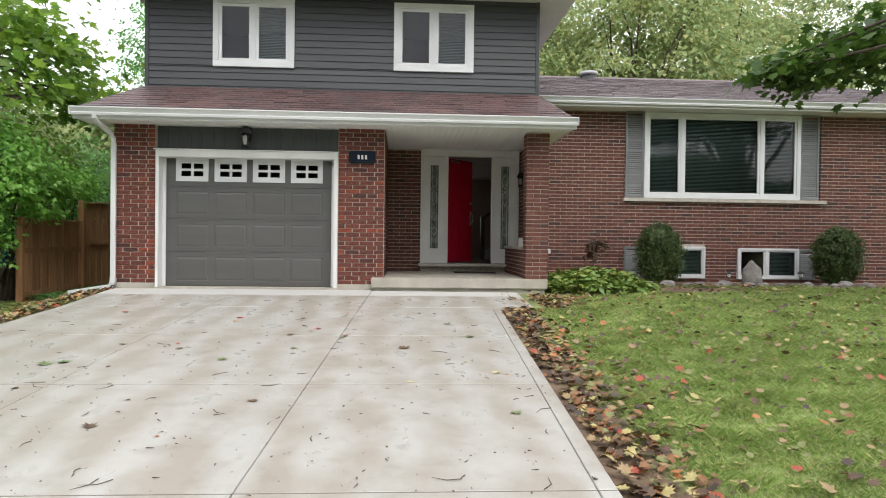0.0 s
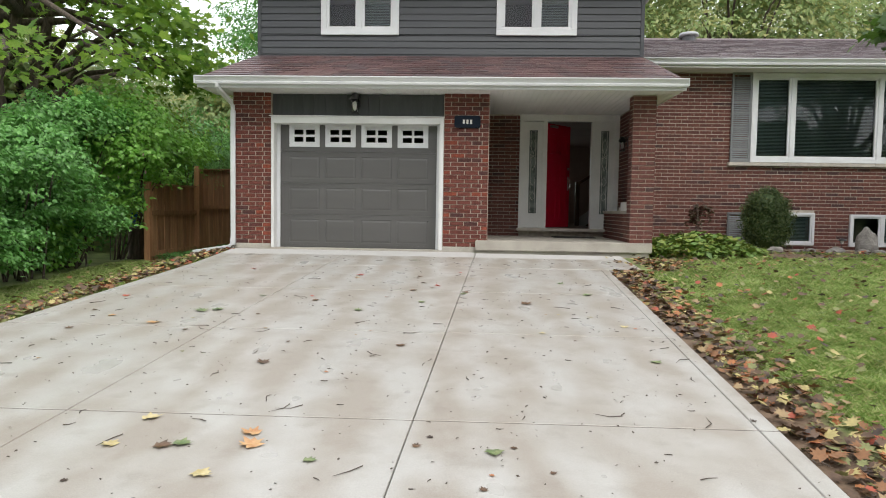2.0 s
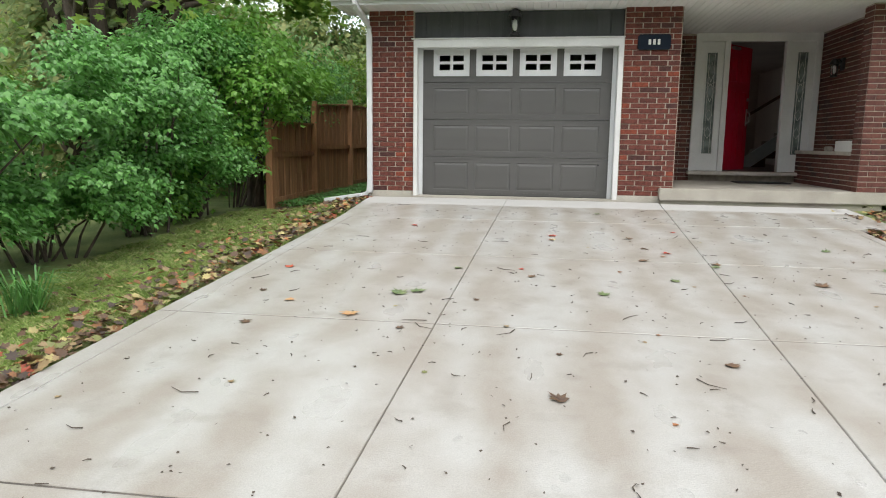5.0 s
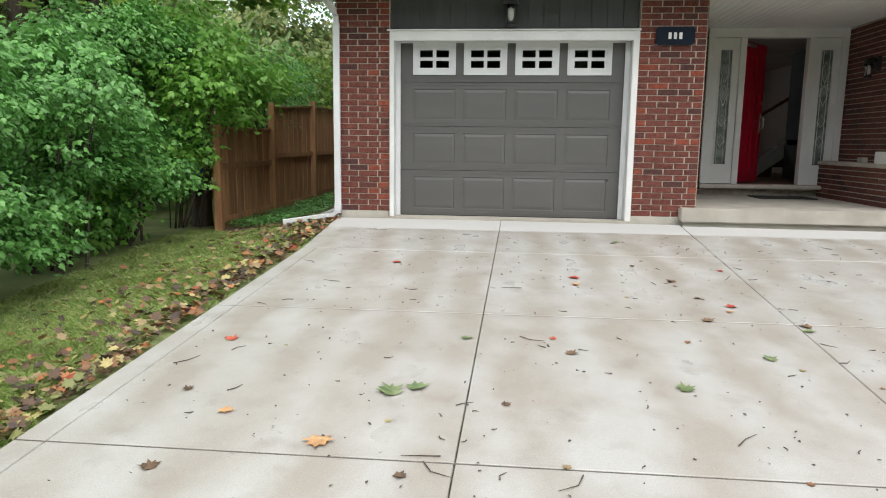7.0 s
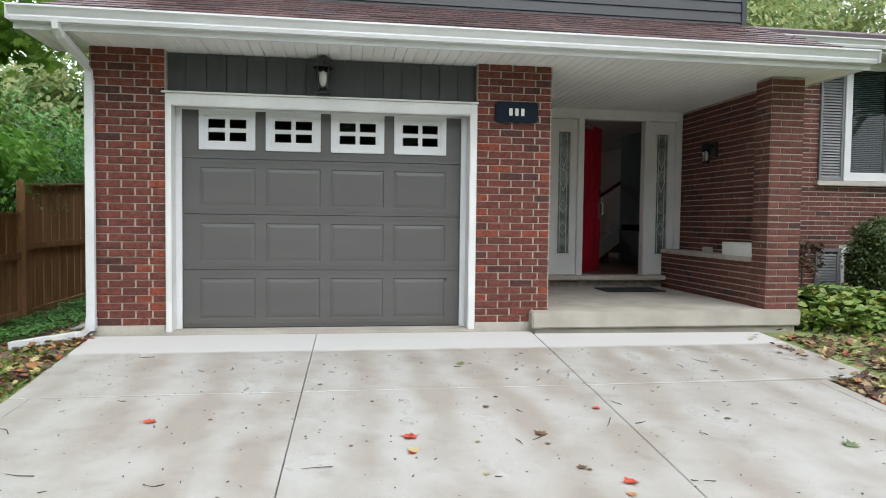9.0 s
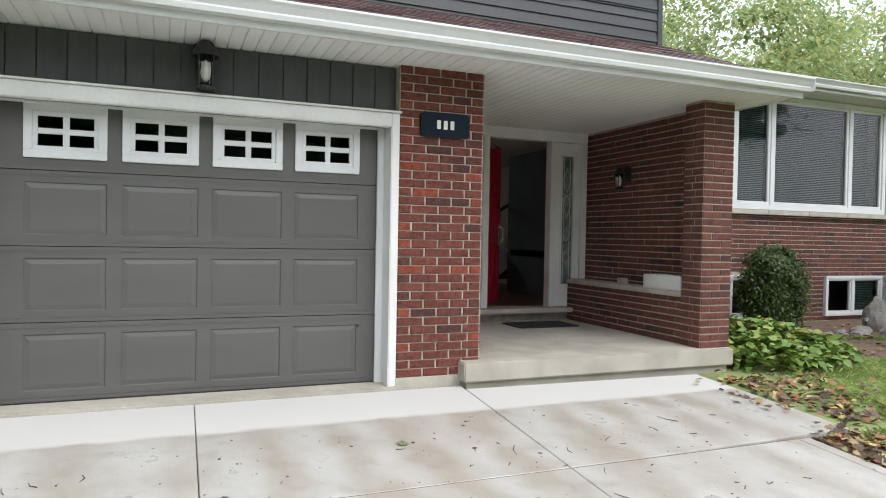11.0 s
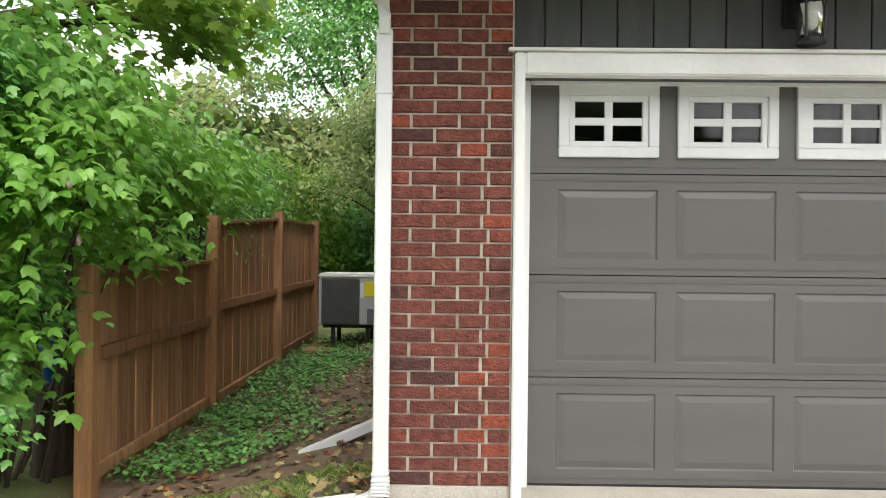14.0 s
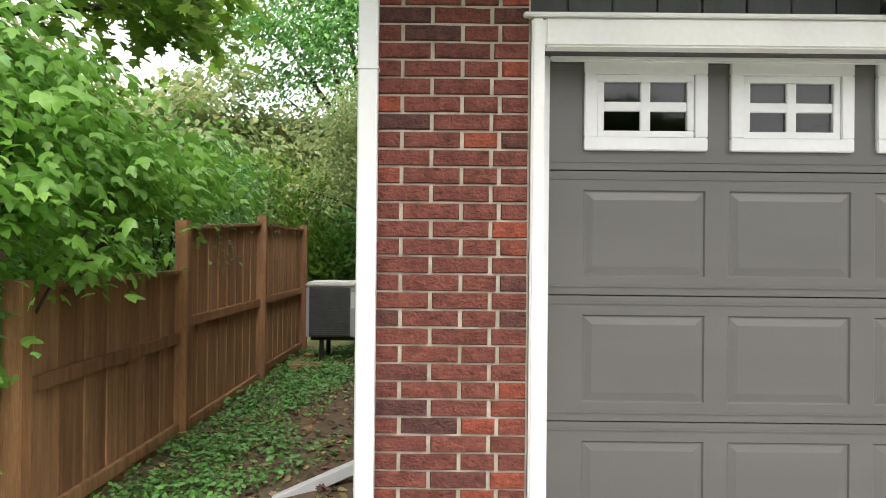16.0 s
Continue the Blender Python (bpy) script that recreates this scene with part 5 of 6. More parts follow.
    part("ridge_cap", Geo().tube([(2.17, 18.2, 5.10), (9.6, 18.2, 5.10)], 0.05, 6), M_SHINGLE_FAR, r)
    v = thing("roof_vent", "round pale metal vent on the wing roof", "roof vent", at=(4.55, 18.0, 5.04))
    part("cap", Geo().lathe([(0.24, 0.10), (0.25, 0.13), (0.22, 0.18), (0.1, 0.21)], (0, 0, 0), 20), M_ACW, v, smooth=True)
    part("neck", Geo().lathe([(0.17, -0.1), (0.17, 0.11)], (0, 0, 0), 16), M_ACG, v)
    tagged(part("wing_room", Geo().box(2.3, 14, 16.5, 16.6, -0.3, 3.4).box(2.3, 2.4, 14.4, 16.5, -0.3, 3.4).box(14.0, 14.2, 14.3, 22.5, -0.4, 3.5).box(2.3, 14, 14.4, 16.5, 3.36, 3.4).box(2.3, 14, 14.4, 16.5, 0.9, 1.0), M_DARK), "dark rooms behind the wing windows", "room", kind="structure")


build_wing()


# ---------------------------------------------------------------- side yard: fence and heat pump
def build_fence():
    fx = -6.85
    posts = [(12.40, 1.08, -0.6), (14.65, 1.50, -0.55), (17.15, 1.68, -0.5), (19.6, 1.66, -0.5)]
    f = thing("fence", "brown cedar privacy fence stepping along the side yard", "fence", kind="structure")
    for y, zt, zb in posts:
        part("post", Geo().box(fx - 0.02, fx + 0.09, y - 0.05, y + 0.05, zb, zt, 0.006), M_FENCE, f)
    spans = [(12.45, 14.60, 1.02, 1.04, -0.32, 0.50), (14.70, 17.10, 1.42, 1.55, -0.34, 0.62), (17.20, 19.55, 1.56, 1.56, -0.28, 0.63)]
    rng = random.Random(5)
    for y0, y1, t0, t1, zb, zm in spans:
        n = int((y1 - y0) / 0.137)
        w = (y1 - y0) / n
        for k in range(n):
            s = (k + 0.5) / n
            zt = t0 + (t1 - t0) * s
            dx = 0.006 if k % 2 else -0.006
            part("board", Geo().box(fx - 0.03 + dx, fx - 0.012 + dx, y0 + k * w - 0.004, y0 + (k + 1) * w + 0.002, zb, zt + rng.uniform(-0.006, 0.006), 0.002), M_FENCE, f)
        for zr in (zb + 0.06, zm):
            part("rail", Geo().box(fx - 0.004, fx + 0.035, y0, y1, zr - 0.045, zr + 0.045, 0.005), M_FENCE, f)
        g = Geo().box(fx - 0.05, fx + 0.04, y0, y1, 0, 0.035, 0.005)
        g.v = [(x, y, z + t0 + (t1 - t0) * (y - y0) / (y1 - y0)) for x, y, z in g.v]
        part("cap_rail", g, M_FENCE, f)
        part("kick_board", Geo().box(fx - 0.03, fx + 0.0, y0, y1, zb - 0.22, zb - 0.004, 0.004), M_FENCE, f)


build_fence()


def build_heat_pump():
    a = thing("heat_pump", "grey outdoor heat pump with yellow label on a stand", "air conditioner", at=(-6.0, 18.5, -0.30))
    x0, x1, y0, y1, z0, z1 = -0.47, 0.44, -0.38, 0.38, 0.38, 1.13
    part("casing", Geo().box(x0 + 0.005, x1, y0 + 0.02, y1, z0, z1 - 0.06, 0.02), M_ACG, a)
    part("top", Geo().box(x0 - 0.015, x1 + 0.015, y0 - 0.005, y1, z1 - 0.07, z1, 0.025), M_WHITE, a, "pale cover")
    part("valve_box", Geo().box(0.24, x1 + 0.02, y0 - 0.02, y0 + 0.05, z0 + 0.03, z0 + 0.24, 0.01), M_ACG, a)
    part("sticker", Geo().box(0.37, 0.42, y0 - 0.008, y0 - 0.004, 0.80, 1.0), M_STONE, a, "pale pink sticker")
    part("pipe", Geo().tube([Vector((x1 + 0.01, y0 + 0.02, z0 + 0.20)), Vector((x1 + 0.12, y0 - 0.01, z0 + 0.22)), Vector((x1 + 0.30, y0, z0 + 0.17)), Vector((x1 + 0.6, y0 + 0.1, z0 + 0.15))], [0.014] * 4, 7), M_SILVER, a)
    part("pipe", Geo().tube([Vector((x1 - 0.10, y0 + 0.02, z0 + 0.03)), Vector((x1 + 0.08, y0 - 0.01, z0 + 0.01)), Vector((x1 + 0.28, y0, z0 - 0.05)), Vector((x1 + 0.6, y0 + 0.1, z0 - 0.06))], [0.018] * 4, 7), M_BLACK, a)
    part("corner_panel", Geo().box(0.13, x1 + 0.004, y0 - 0.003, y0 + 0.03, z0 + 0.01, z1 - 0.07, 0.01), M_ACW, a)
    part("corner_strip", Geo().box(x0, x0 + 0.04, y0, y0 + 0.04, z0, z1 - 0.07, 0.008), M_ACW, a)
    me = Geo().box(x0 + 0.04, 0.12, -0.006, 0.008, 0, 0.012).mesh("louvre", M_ACG)
    for k in range(26):
        o = part("louvre", me, None, a)
        o.location = (0, y0 + 0.006, z0 + 0.03 + k * 0.025)
    me2 = Geo().box(-0.006, 0.006, y0 + 0.05, y1 - 0.02, 0, 0.014).mesh("louvre", M_ACW)
    for k in range(26):
        o = part("louvre", me2, None, a)
        o.location = (x0, 0, z0 + 0.03 + k * 0.025)
    part("label_sticker", Geo().box(0.205, 0.35, y0 - 0.008, y0 - 0.004, 0.80, 1.02), M_YEL, a, "yellow sticker")
    part("label_sticker", Geo().box(0.14, 0.19, y0 - 0.008, y0 - 0.004, 0.78, 1.00), M_WHITE, a, "white sticker")
    for x in (x0 + 0.2, x1 - 0.2):
        for y in (y0 + 0.1, y1 - 0.1):
            part("leg", Geo().box(x - 0.03, x + 0.03, y - 0.02, y + 0.02, 0.04, z0, 0.004), M_BLACK, a)
    part("stand_rail", Geo().box(x0 + 0.05, x1 - 0.05, y0 + 0.08, y0 + 0.12, z0 - 0.05, z0 - 0.002, 0.003), M_BLACK, a)
    p = thing("wooden_platform", "low weathered wooden platform under the heat pump", "platform", at=(-5.9, 18.4, -0.40))
    for k in range(6):
        part("plank", Geo().box(-0.75, 0.85, -0.55 + k * 0.19, -0.37 + k * 0.19, 0.05, 0.14, 0.005), M_FENCE, p)


build_heat_pump()


# ---------------------------------------------------------------- plants
def leaf_shape(kind):
    """Outline of one leaf, unit long, along +y, slightly folded; vertices and triangles."""
    if kind == "oval":
        v = [(0, 0, 0), (-0.30, 0.42, 0.07), (0, 1, -0.06), (0.30, 0.42, 0.07)]
        return np.array(v), np.array([(0, 2, 1), (0, 3, 2)])
    if kind == "lobed":
        v = [(0, 0, 0), (0, 0.5, 0.05), (0, 1.05, -0.16), (-0.3, 0.16, -0.03), (-0.46, 0.5, -0.12), (-0.23, 0.55, -0.03), (-0.16, 0.8, -0.07),
             (0.3, 0.16, -0.03), (0.46, 0.5, -0.12), (0.23, 0.55, -0.03), (0.16, 0.8, -0.07)]
        return np.array(v), np.array([(0, 1, 3), (3, 1, 5), (3, 5, 4), (1, 6, 5), (1, 2, 6), (0, 7, 1), (7, 9, 1), (7, 8, 9), (1, 9, 10), (1, 10, 2)])
    v = [(0, 0.3, 0), (0, 0, 0), (-0.36, 0.02, 0.03), (-0.26, 0.2, 0.03), (-0.56, 0.42, 0.06), (-0.26, 0.52, 0.02), (-0.3, 0.78, 0.03), (-0.1, 0.7, 0), (0, 1.05, -0.05),
         (0.1, 0.7, 0), (0.3, 0.78, 0.03), (0.26, 0.52, 0.02), (0.56, 0.42, 0.06), (0.26, 0.2, 0.03), (0.36, 0.02, 0.03)]
    return np.array(v), np.array([(0, i + 1, i) for i in range(1, 14)] + [(0, 1, 14)])


def leaf_cloud(name, centres, size, kind, material, seed, droop=(-50, 15), flat=False, outward=None):
    """Many leaves, one at each centre, each its own island; outward: how loosely they face away from the middle."""
    rng = np.random.default_rng(seed)
    c = np.asarray(centres, float)
    n = len(c)
    lv, lf = leaf_shape(kind)
    s = size * rng.uniform(0.6, 1.25, n)
    yaw, pit, rol = rng.uniform(0, 2 * np.pi, n), np.radians(rng.uniform(*droop, n)), np.radians(rng.uniform(-45, 45, n))
    if outward is not None:
        yaw = np.arctan2(c[:, 1], c[:, 0]) - np.pi / 2 + rng.normal(0, outward, n)
        pit, rol = np.radians(rng.uniform(-62, -2, n)), np.radians(rng.uniform(-35, 35, n))
    if flat:
        pit, rol = np.radians(rng.uniform(-30, 32, n)), np.radians(rng.uniform(-34, 34, n))
    cy, sy, cp, sp, cr, sr = np.cos(yaw), np.sin(yaw), np.cos(pit), np.sin(pit), np.cos(rol), np.sin(rol)
    x, y, z = lv[:, 0], lv[:, 1], lv[:, 2]
    px = x[None] * cr[:, None] + z[None] * sr[:, None]
    pz = -x[None] * sr[:, None] + z[None] * cr[:, None]
    py = np.repeat(y[None], n, 0)
    qy = py * cp[:, None] - pz * sp[:, None]
    qz = py * sp[:, None] + pz * cp[:, None]
    wx = px * cy[:, None] - qy * sy[:, None]
    wy = px * sy[:, None] + qy * cy[:, None]
    V = np.stack([wx, wy, qz], -1) * s[:, None, None] + c[:, None, :]
    F = lf[None] + (np.arange(n) * len(lv))[:, None, None]
    return np_mesh(name, V.reshape(-1, 3), F.reshape(-1, 3), material)


def clumps(rng, centre, radii, count, per, spread, hollow=0.55, floor=-1.0):
    """Leaf places: clumps near the outside of an ellipsoid, leaves gathered round each."""
    d = rng.normal(size=(count, 3))
    d /= np.linalg.norm(d, axis=1)[:, None]
    d[:, 2] = np.where(d[:, 2] < floor, -d[:, 2], d[:, 2])
    r = hollow + (1 - hollow) * rng.uniform(0, 1, count) ** 0.6
    r *= rng.uniform(0.8, 1.12, count)
    k = np.asarray(centre) + d * r[:, None] * np.asarray(radii)
    sp = spread * rng.uniform(0.6, 1.4, count)
    pts = k[:, None, :] + rng.normal(size=(count, per, 3)) * sp[:, None, None] * np.array([1, 1, 0.55])
    return k, pts.reshape(-1, 3)


def billows(rng, centre, radii, lobes, count, per, spread):
    """Leaf places of a loose shrub: lobes on the outside of an ellipsoid, each a ball of clumps, with hollows between them."""
    d = rng.normal(size=(lobes, 3))
    d /= np.linalg.norm(d, axis=1)[:, None]
    heart = np.asarray(centre) + d * np.asarray(radii) * rng.uniform(0.55, 0.9, lobes)[:, None]
    size = rng.uniform(0.24, 0.42, lobes)
    e = rng.normal(size=(lobes, count, 3))
    e /= np.linalg.norm(e, axis=2)[:, :, None]
    e[:, :, 2] = np.where(e[:, :, 2] < -0.4, -e[:, :, 2], e[:, :, 2])
    k = heart[:, None, :] + e * (size[:, None] * rng.uniform(0.5, 1.15, (lobes, count)))[:, :, None] * np.array([1.1, 1.1, 0.8])
    pts = k[:, :, None, :] + rng.normal(size=(lobes, count, per, 3)) * spread * np.array([1, 1, 0.5])
    return k.reshape(-1, 3), pts.reshape(-1, 3)


def tree(name, label, at, height, crown, crown_c, trunk_r, n_clump, per, leaf, kind, material, seed, spread=0.5, stems=1, limbs=14, lean=0.0, floor=-0.6, hollow=0.5, hanging=()):
    """Tapered trunk, limbs reaching into the crown, and a crown of separate leaves."""
    rng = np.random.default_rng(seed)
    rr = random.Random(seed)
    t = thing(name, label, "tree", at=at)
    k, pts = clumps(rng, (0, 0, crown_c), crown, n_clump, per, spread, hollow, floor)
    for centre, radii, count in hanging:   # low boughs that hang outside the crown
        k2, p2 = clumps(rng, centre, radii, count, per, spread * 0.8, 0.1)
        k, pts = np.concatenate([k2[:3], k, k2[3:]]), np.concatenate([pts, p2])
    g = Geo()
    forks = []
    for s in range(stems):
        w = 2 * math.pi * s / stems + rr.uniform(0, 1)
        spread_s = 0.0 if stems == 1 else crown[0] * 0.35
        top = Vector((math.cos(w) * spread_s + lean, math.sin(w) * spread_s, crown_c * 0.95))
        p = [Vector((math.cos(w) * trunk_r * 0.7, math.sin(w) * trunk_r * 0.7, -0.3)) if stems > 1 else Vector((0, 0, -0.3))]
        for i in range(1, 6):
            q = p[0].lerp(top, i / 5)
            p.append(q + Vector((rr.uniform(-1, 1), rr.uniform(-1, 1), 0)) * 0.06 * height * 0.3)
        r = trunk_r * (1 if stems == 1 else 0.65)
        g.tube(p, [r * 1.25, r, r * 0.85, r * 0.7, r * 0.5, r * 0.3], 9)
        forks.append(p)
    for i in range(min(limbs, n_clump)):
        e = Vector(k[i])
        p = forks[i % stems]
        s = p[2 + i % 3] if e.z > p[2].z else p[2]
        mid = s.lerp(e, 0.5) + Vector((rr.uniform(-.3, .3), rr.uniform(-.3, .3), 0.12 * (e - s).length))
        part("limb", Geo().tube([s, s.lerp(mid, 0.5), mid, mid.lerp(e, 0.6), e], [trunk_r * 0.38, trunk_r * 0.3, trunk_r * 0.2, trunk_r * 0.12, 0.01], 6), M_BARK, t, smooth=True)
    part("trunk", g, M_BARK, t, smooth=True)
    part("crown", leaf_cloud("crown", pts, leaf, kind, material, seed + 1, outward=1.2), None, t)
    return t


def shrub(name, label, at, radii, zc, n_clump, per, leaf, kind, material, seed, spread=0.16, stems=7, hollow=0.5, category="shrub", floor=-1.0, sprays=(), lobes=0, keep=None):
    rng = np.random.default_rng(seed)
    rr = random.Random(seed)
    t = thing(name, label, category, at=at)
    if lobes:
        k, pts = billows(rng, (0, 0, zc), radii, lobes, n_clump // lobes, per, spread)
        k = k[rng.permutation(len(k))]
    else:
        k, pts = clumps(rng, (0, 0, zc), radii, n_clump, per, spread, hollow, floor)
    if keep is not None:
        pts = pts[keep(pts)]
    for centre, rad, count in sprays:   # shoots that reach out of the main mass
        k2, p2 = clumps(rng, centre, rad, count, per, spread, 0.1)
        k, pts = np.concatenate([k2[:2], k, k2[2:]]), np.concatenate([pts, p2])
    pts = pts[pts[:, 2] > 0.06]
    g = Geo()
    for i in range(stems):
        e = Vector(k[i])
        b = Vector((rr.uniform(-.2, .2), rr.uniform(-.2, .2), -0.25))
        m = b.lerp(e, 0.5) + Vector((0, 0, 0.15 * (e - b).length))
        g.tube([b, m, e], [0.02, 0.014, 0.005], 5)
    o = part("woody_base", g, M_BARK, t)
    part("foliage", leaf_cloud("foliage", pts, leaf, kind, material, seed + 1, outward=0.8), None, t)
    return t


def hedge_row():
    lab = "leafy green deciduous shrub in the hedge beside the driveway"
    spots = [(-7.9, -1.5, 1.25, 2.9), (-8.0, 0.6, 1.3, 2.7), (-7.9, 2.6, 1.25, 3.0), (-7.8, 4.6, 1.25, 2.6), (-7.7, 6.4, 1.2, 2.5), (-7.55, 8.2, 1.15, 2.45), (-7.45, 9.8, 1.1, 2.65), (-7.55, 11.2, 1.05, 2.9)]
    for i, (x, y, r, h) in enumerate(spots):
        near = y > 5
        shrub("hedge_shrub", lab, (x, y, ground_z(x, y)), (r, r * 1.1, h / 2), h * 0.52, 340 if near else 204, 44, 0.070 if near else 0.10, "lobed", M_LEAF_HEDGE, 40 + i, 0.095, 14, lobes=34)
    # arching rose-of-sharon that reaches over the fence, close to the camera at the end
    b = shrub("flowering_shrub", "tall flowering shrub with large lobed leaves reaching over the fence", (-7.45, 12.8, ground_z(-7.45, 12.8)), (0.95, 1.5, 1.2), 2.0, 170, 26, 0.098, "lobed", M_LEAF_ROSE_LIFTED, 71, 0.17, 12, 0.5, floor=-0.55,
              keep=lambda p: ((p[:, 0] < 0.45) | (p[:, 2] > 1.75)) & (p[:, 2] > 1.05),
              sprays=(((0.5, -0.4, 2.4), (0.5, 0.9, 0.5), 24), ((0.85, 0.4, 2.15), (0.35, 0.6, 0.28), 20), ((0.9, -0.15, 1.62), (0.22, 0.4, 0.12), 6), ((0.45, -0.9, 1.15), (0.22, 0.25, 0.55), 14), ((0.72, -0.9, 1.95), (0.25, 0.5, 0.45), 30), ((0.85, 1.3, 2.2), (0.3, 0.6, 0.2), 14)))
    for x, y, r, h, sd in ((-7.75, 10.7, 0.6, 1.3, 74),):
        shrub("low_shrub", "low leafy green shrub growing beside the fence end", (x, y, ground_z(x, y)), (r, r, h / 2), h * 0.5, 130, 20, 0.09, "lobed", M_LEAF_ROSE_LIFTED, sd, 0.14, 7, 0.5)
    rng = random.Random(4)
    for k in range(9):
        part("bud", Geo().lathe([(0.004, -0.02), (0.016, 0.0), (0.013, 0.025), (0.003, 0.04)], (rng.uniform(0.3, 0.95), rng.uniform(-1.2, 0.6), rng.uniform(1.3, 2.3)), 7), M_PINK, b, "pale pink bud")
    for i, (x, y, zc, rx, ry, rz, seed) in enumerate(((-7.35, 15.3, 1.55, 0.6, 1.0, 0.75, 91), (-7.5, 17.4, 1.9, 0.6, 1.2, 0.8, 92))):
        shrub("vine_shrub", "dense small-leaved shrub spilling over the fence top", (x, y, ground_z(x, y)), (rx, ry, rz), zc + 0.2, 170, 32, 0.06, "oval", M_LEAF_HEDGE, seed, 0.13, 8, 0.3, floor=-0.35)


hedge_row()


def build_trees():
    tree("maple_tree", "multi-stemmed maple with green leaves behind the hedge", (-11.8, 15.2, -0.5), 11, (3.8, 3.7, 3.3), 7.0, 0.34, 160, 42, 0.20, "maple", M_LEAF_MAPLE, 11, 0.5, 6, 30, hollow=0.4, hanging=(((4.6, -3.3, 3.75), (0.8, 1.0, 0.3), 4), ((3.6, -4.6, 3.6), (0.9, 1.2, 0.4), 3), ((4.2, -0.6, 5.2), (0.9, 1.2, 0.7), 12), ((3.4, 1.5, 4.9), (1.3, 1.0, 0.9), 16), ((4.6, 0.2, 4.2), (0.9, 0.8, 0.35), 9)))
    tree("maple_tree", "leafy maple with hanging branches beside the hedge", (-14.0, 5.0, -1.0), 11, (4.2, 4.6, 4.2), 5.6, 0.30, 120, 44, 0.22, "maple", M_LEAF_MAPLE, 12, 0.5, 3, 22, hollow=0.35)
    tree("shade_maple", "large maple whose branches hang over the lawn", (12.0, 3.5, -0.2), 10, (5.4, 3.6, 2.2), 6.9, 0.28, 130, 52, 0.18, "maple", M_LEAF_DARKENED, 13, 0.34, 1, 14, floor=-0.7, hollow=0.45,
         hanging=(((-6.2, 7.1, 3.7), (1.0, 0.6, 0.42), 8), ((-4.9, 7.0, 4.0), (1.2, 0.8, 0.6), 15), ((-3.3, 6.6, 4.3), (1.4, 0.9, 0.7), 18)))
    tree("honey_locust", "tall locust with fine feathery leaves and open branches", (-6.6, 27.5, -0.3), 12, (4.8, 4.2, 4.2), 7.2, 0.26, 400, 75, 0.16, "oval", M_LEAF_HEDGE, 14, 0.42, 1, 16, hollow=0.25)
    tree("small_tree", "small tree turning yellow behind the heat pump", (-5.6, 22.0, -0.3), 5, (1.7, 1.6, 1.7), 3.3, 0.10, 230, 60, 0.10, "oval", M_LEAF_HAZED, 15, 0.3, 4, 30, hollow=0.3)
    for i, (x, y, r, h) in enumerate(((-9.3, 14.6, 1.3, 3.4), (-9.2, 17.4, 1.3, 3.9), (-9.0, 20.3, 1.4, 3.9), (-8.2, 23.0, 1.5, 3.8), (-6.6, 24.2, 1.4, 3.0), (-4.6, 23.8, 1.5, 3.4), (-2.6, 24.2, 1.4, 3.2), (-11.6, 10.5, 1.4, 3.6), (-11.4, 7.6, 1.4, 3.3), (-11.6, 4.2, 1.5, 3.3), (-11.5, 1.2, 1.5, 3.2))):
        shrub("background_shrub", "dense green shrub beyond the fence and hedge", (x, y, ground_z(x, y)), (r, r, h / 2), h * 0.5, 170, 36, 0.13, "oval", M_LEAF_MAPLE if i % 2 else M_LEAF_HEDGE, 130 + i, 0.22, 8, 0.45)
    for i, (x, y, r, h) in enumerate(((-7.9, 26.5, 2.0, 5.4), (-5.2, 27, 2.0, 5.0), (-10.4, 25.5, 2.2, 6.0), (-3.0, 28, 2.0, 5.0), (-12.5, 20, 2.2, 5.5), (-12.4, 16.3, 2.0, 4.6))):
        shrub("background_shrub", "tall yellow-green shrub at the back of the yard", (x, y, ground_z(x, y)), (r, r, h / 2), h * 0.5, 340, 42, 0.25, "oval", M_LEAF_HAZED, 160 + i, 0.32, 8, 0.45)
    back = [(-15, 32, 7.0, 3.6), (-21, 24, 11, 5), (4.5, 32, 14, 4.6), (10, 30, 15, 4.8), (15.5, 34, 16, 5.5), (21, 30, 15, 5), (28, 27, 14, 5.5), (-1, 38, 13, 5), (-27, 33, 12, 5.5), (8, 40, 17, 6), (33, 36, 16, 6), (20, 42, 18, 6.5)]
    for i, (x, y, h, r) in enumerate(back):
        tree("background_tree", "tall tree with yellowing green foliage behind the house", (x, y, -0.2), h, (r, r, h * 0.42), h * 0.50, 0.25, 210, 100, 0.26, "oval", M_LEAF_HAZED, 200 + i, 0.6, 1, 12, floor=-0.9, hollow=0.6)
    street = [(-26, -30, 12, 6.5), (-15, -33, 15, 6.5), (-4, -31, 14, 6.5), (7, -33, 15, 6.5), (20, -22, 9, 6), (30, -18, 4, 2.6), (-29, -10, 10, 5.5)]
    for i, (x, y, h, r) in enumerate(street):
        tree("street_tree", "tall leafy tree across the street", (x, y, -1.3), h, (r, r, h * 0.42), h * 0.48, 0.28, 260, 50, 0.9, "oval", M_LEAF_DARKENED, 300 + i, 0.9, 1, 10, floor=-0.9, hollow=0.5)


build_trees()


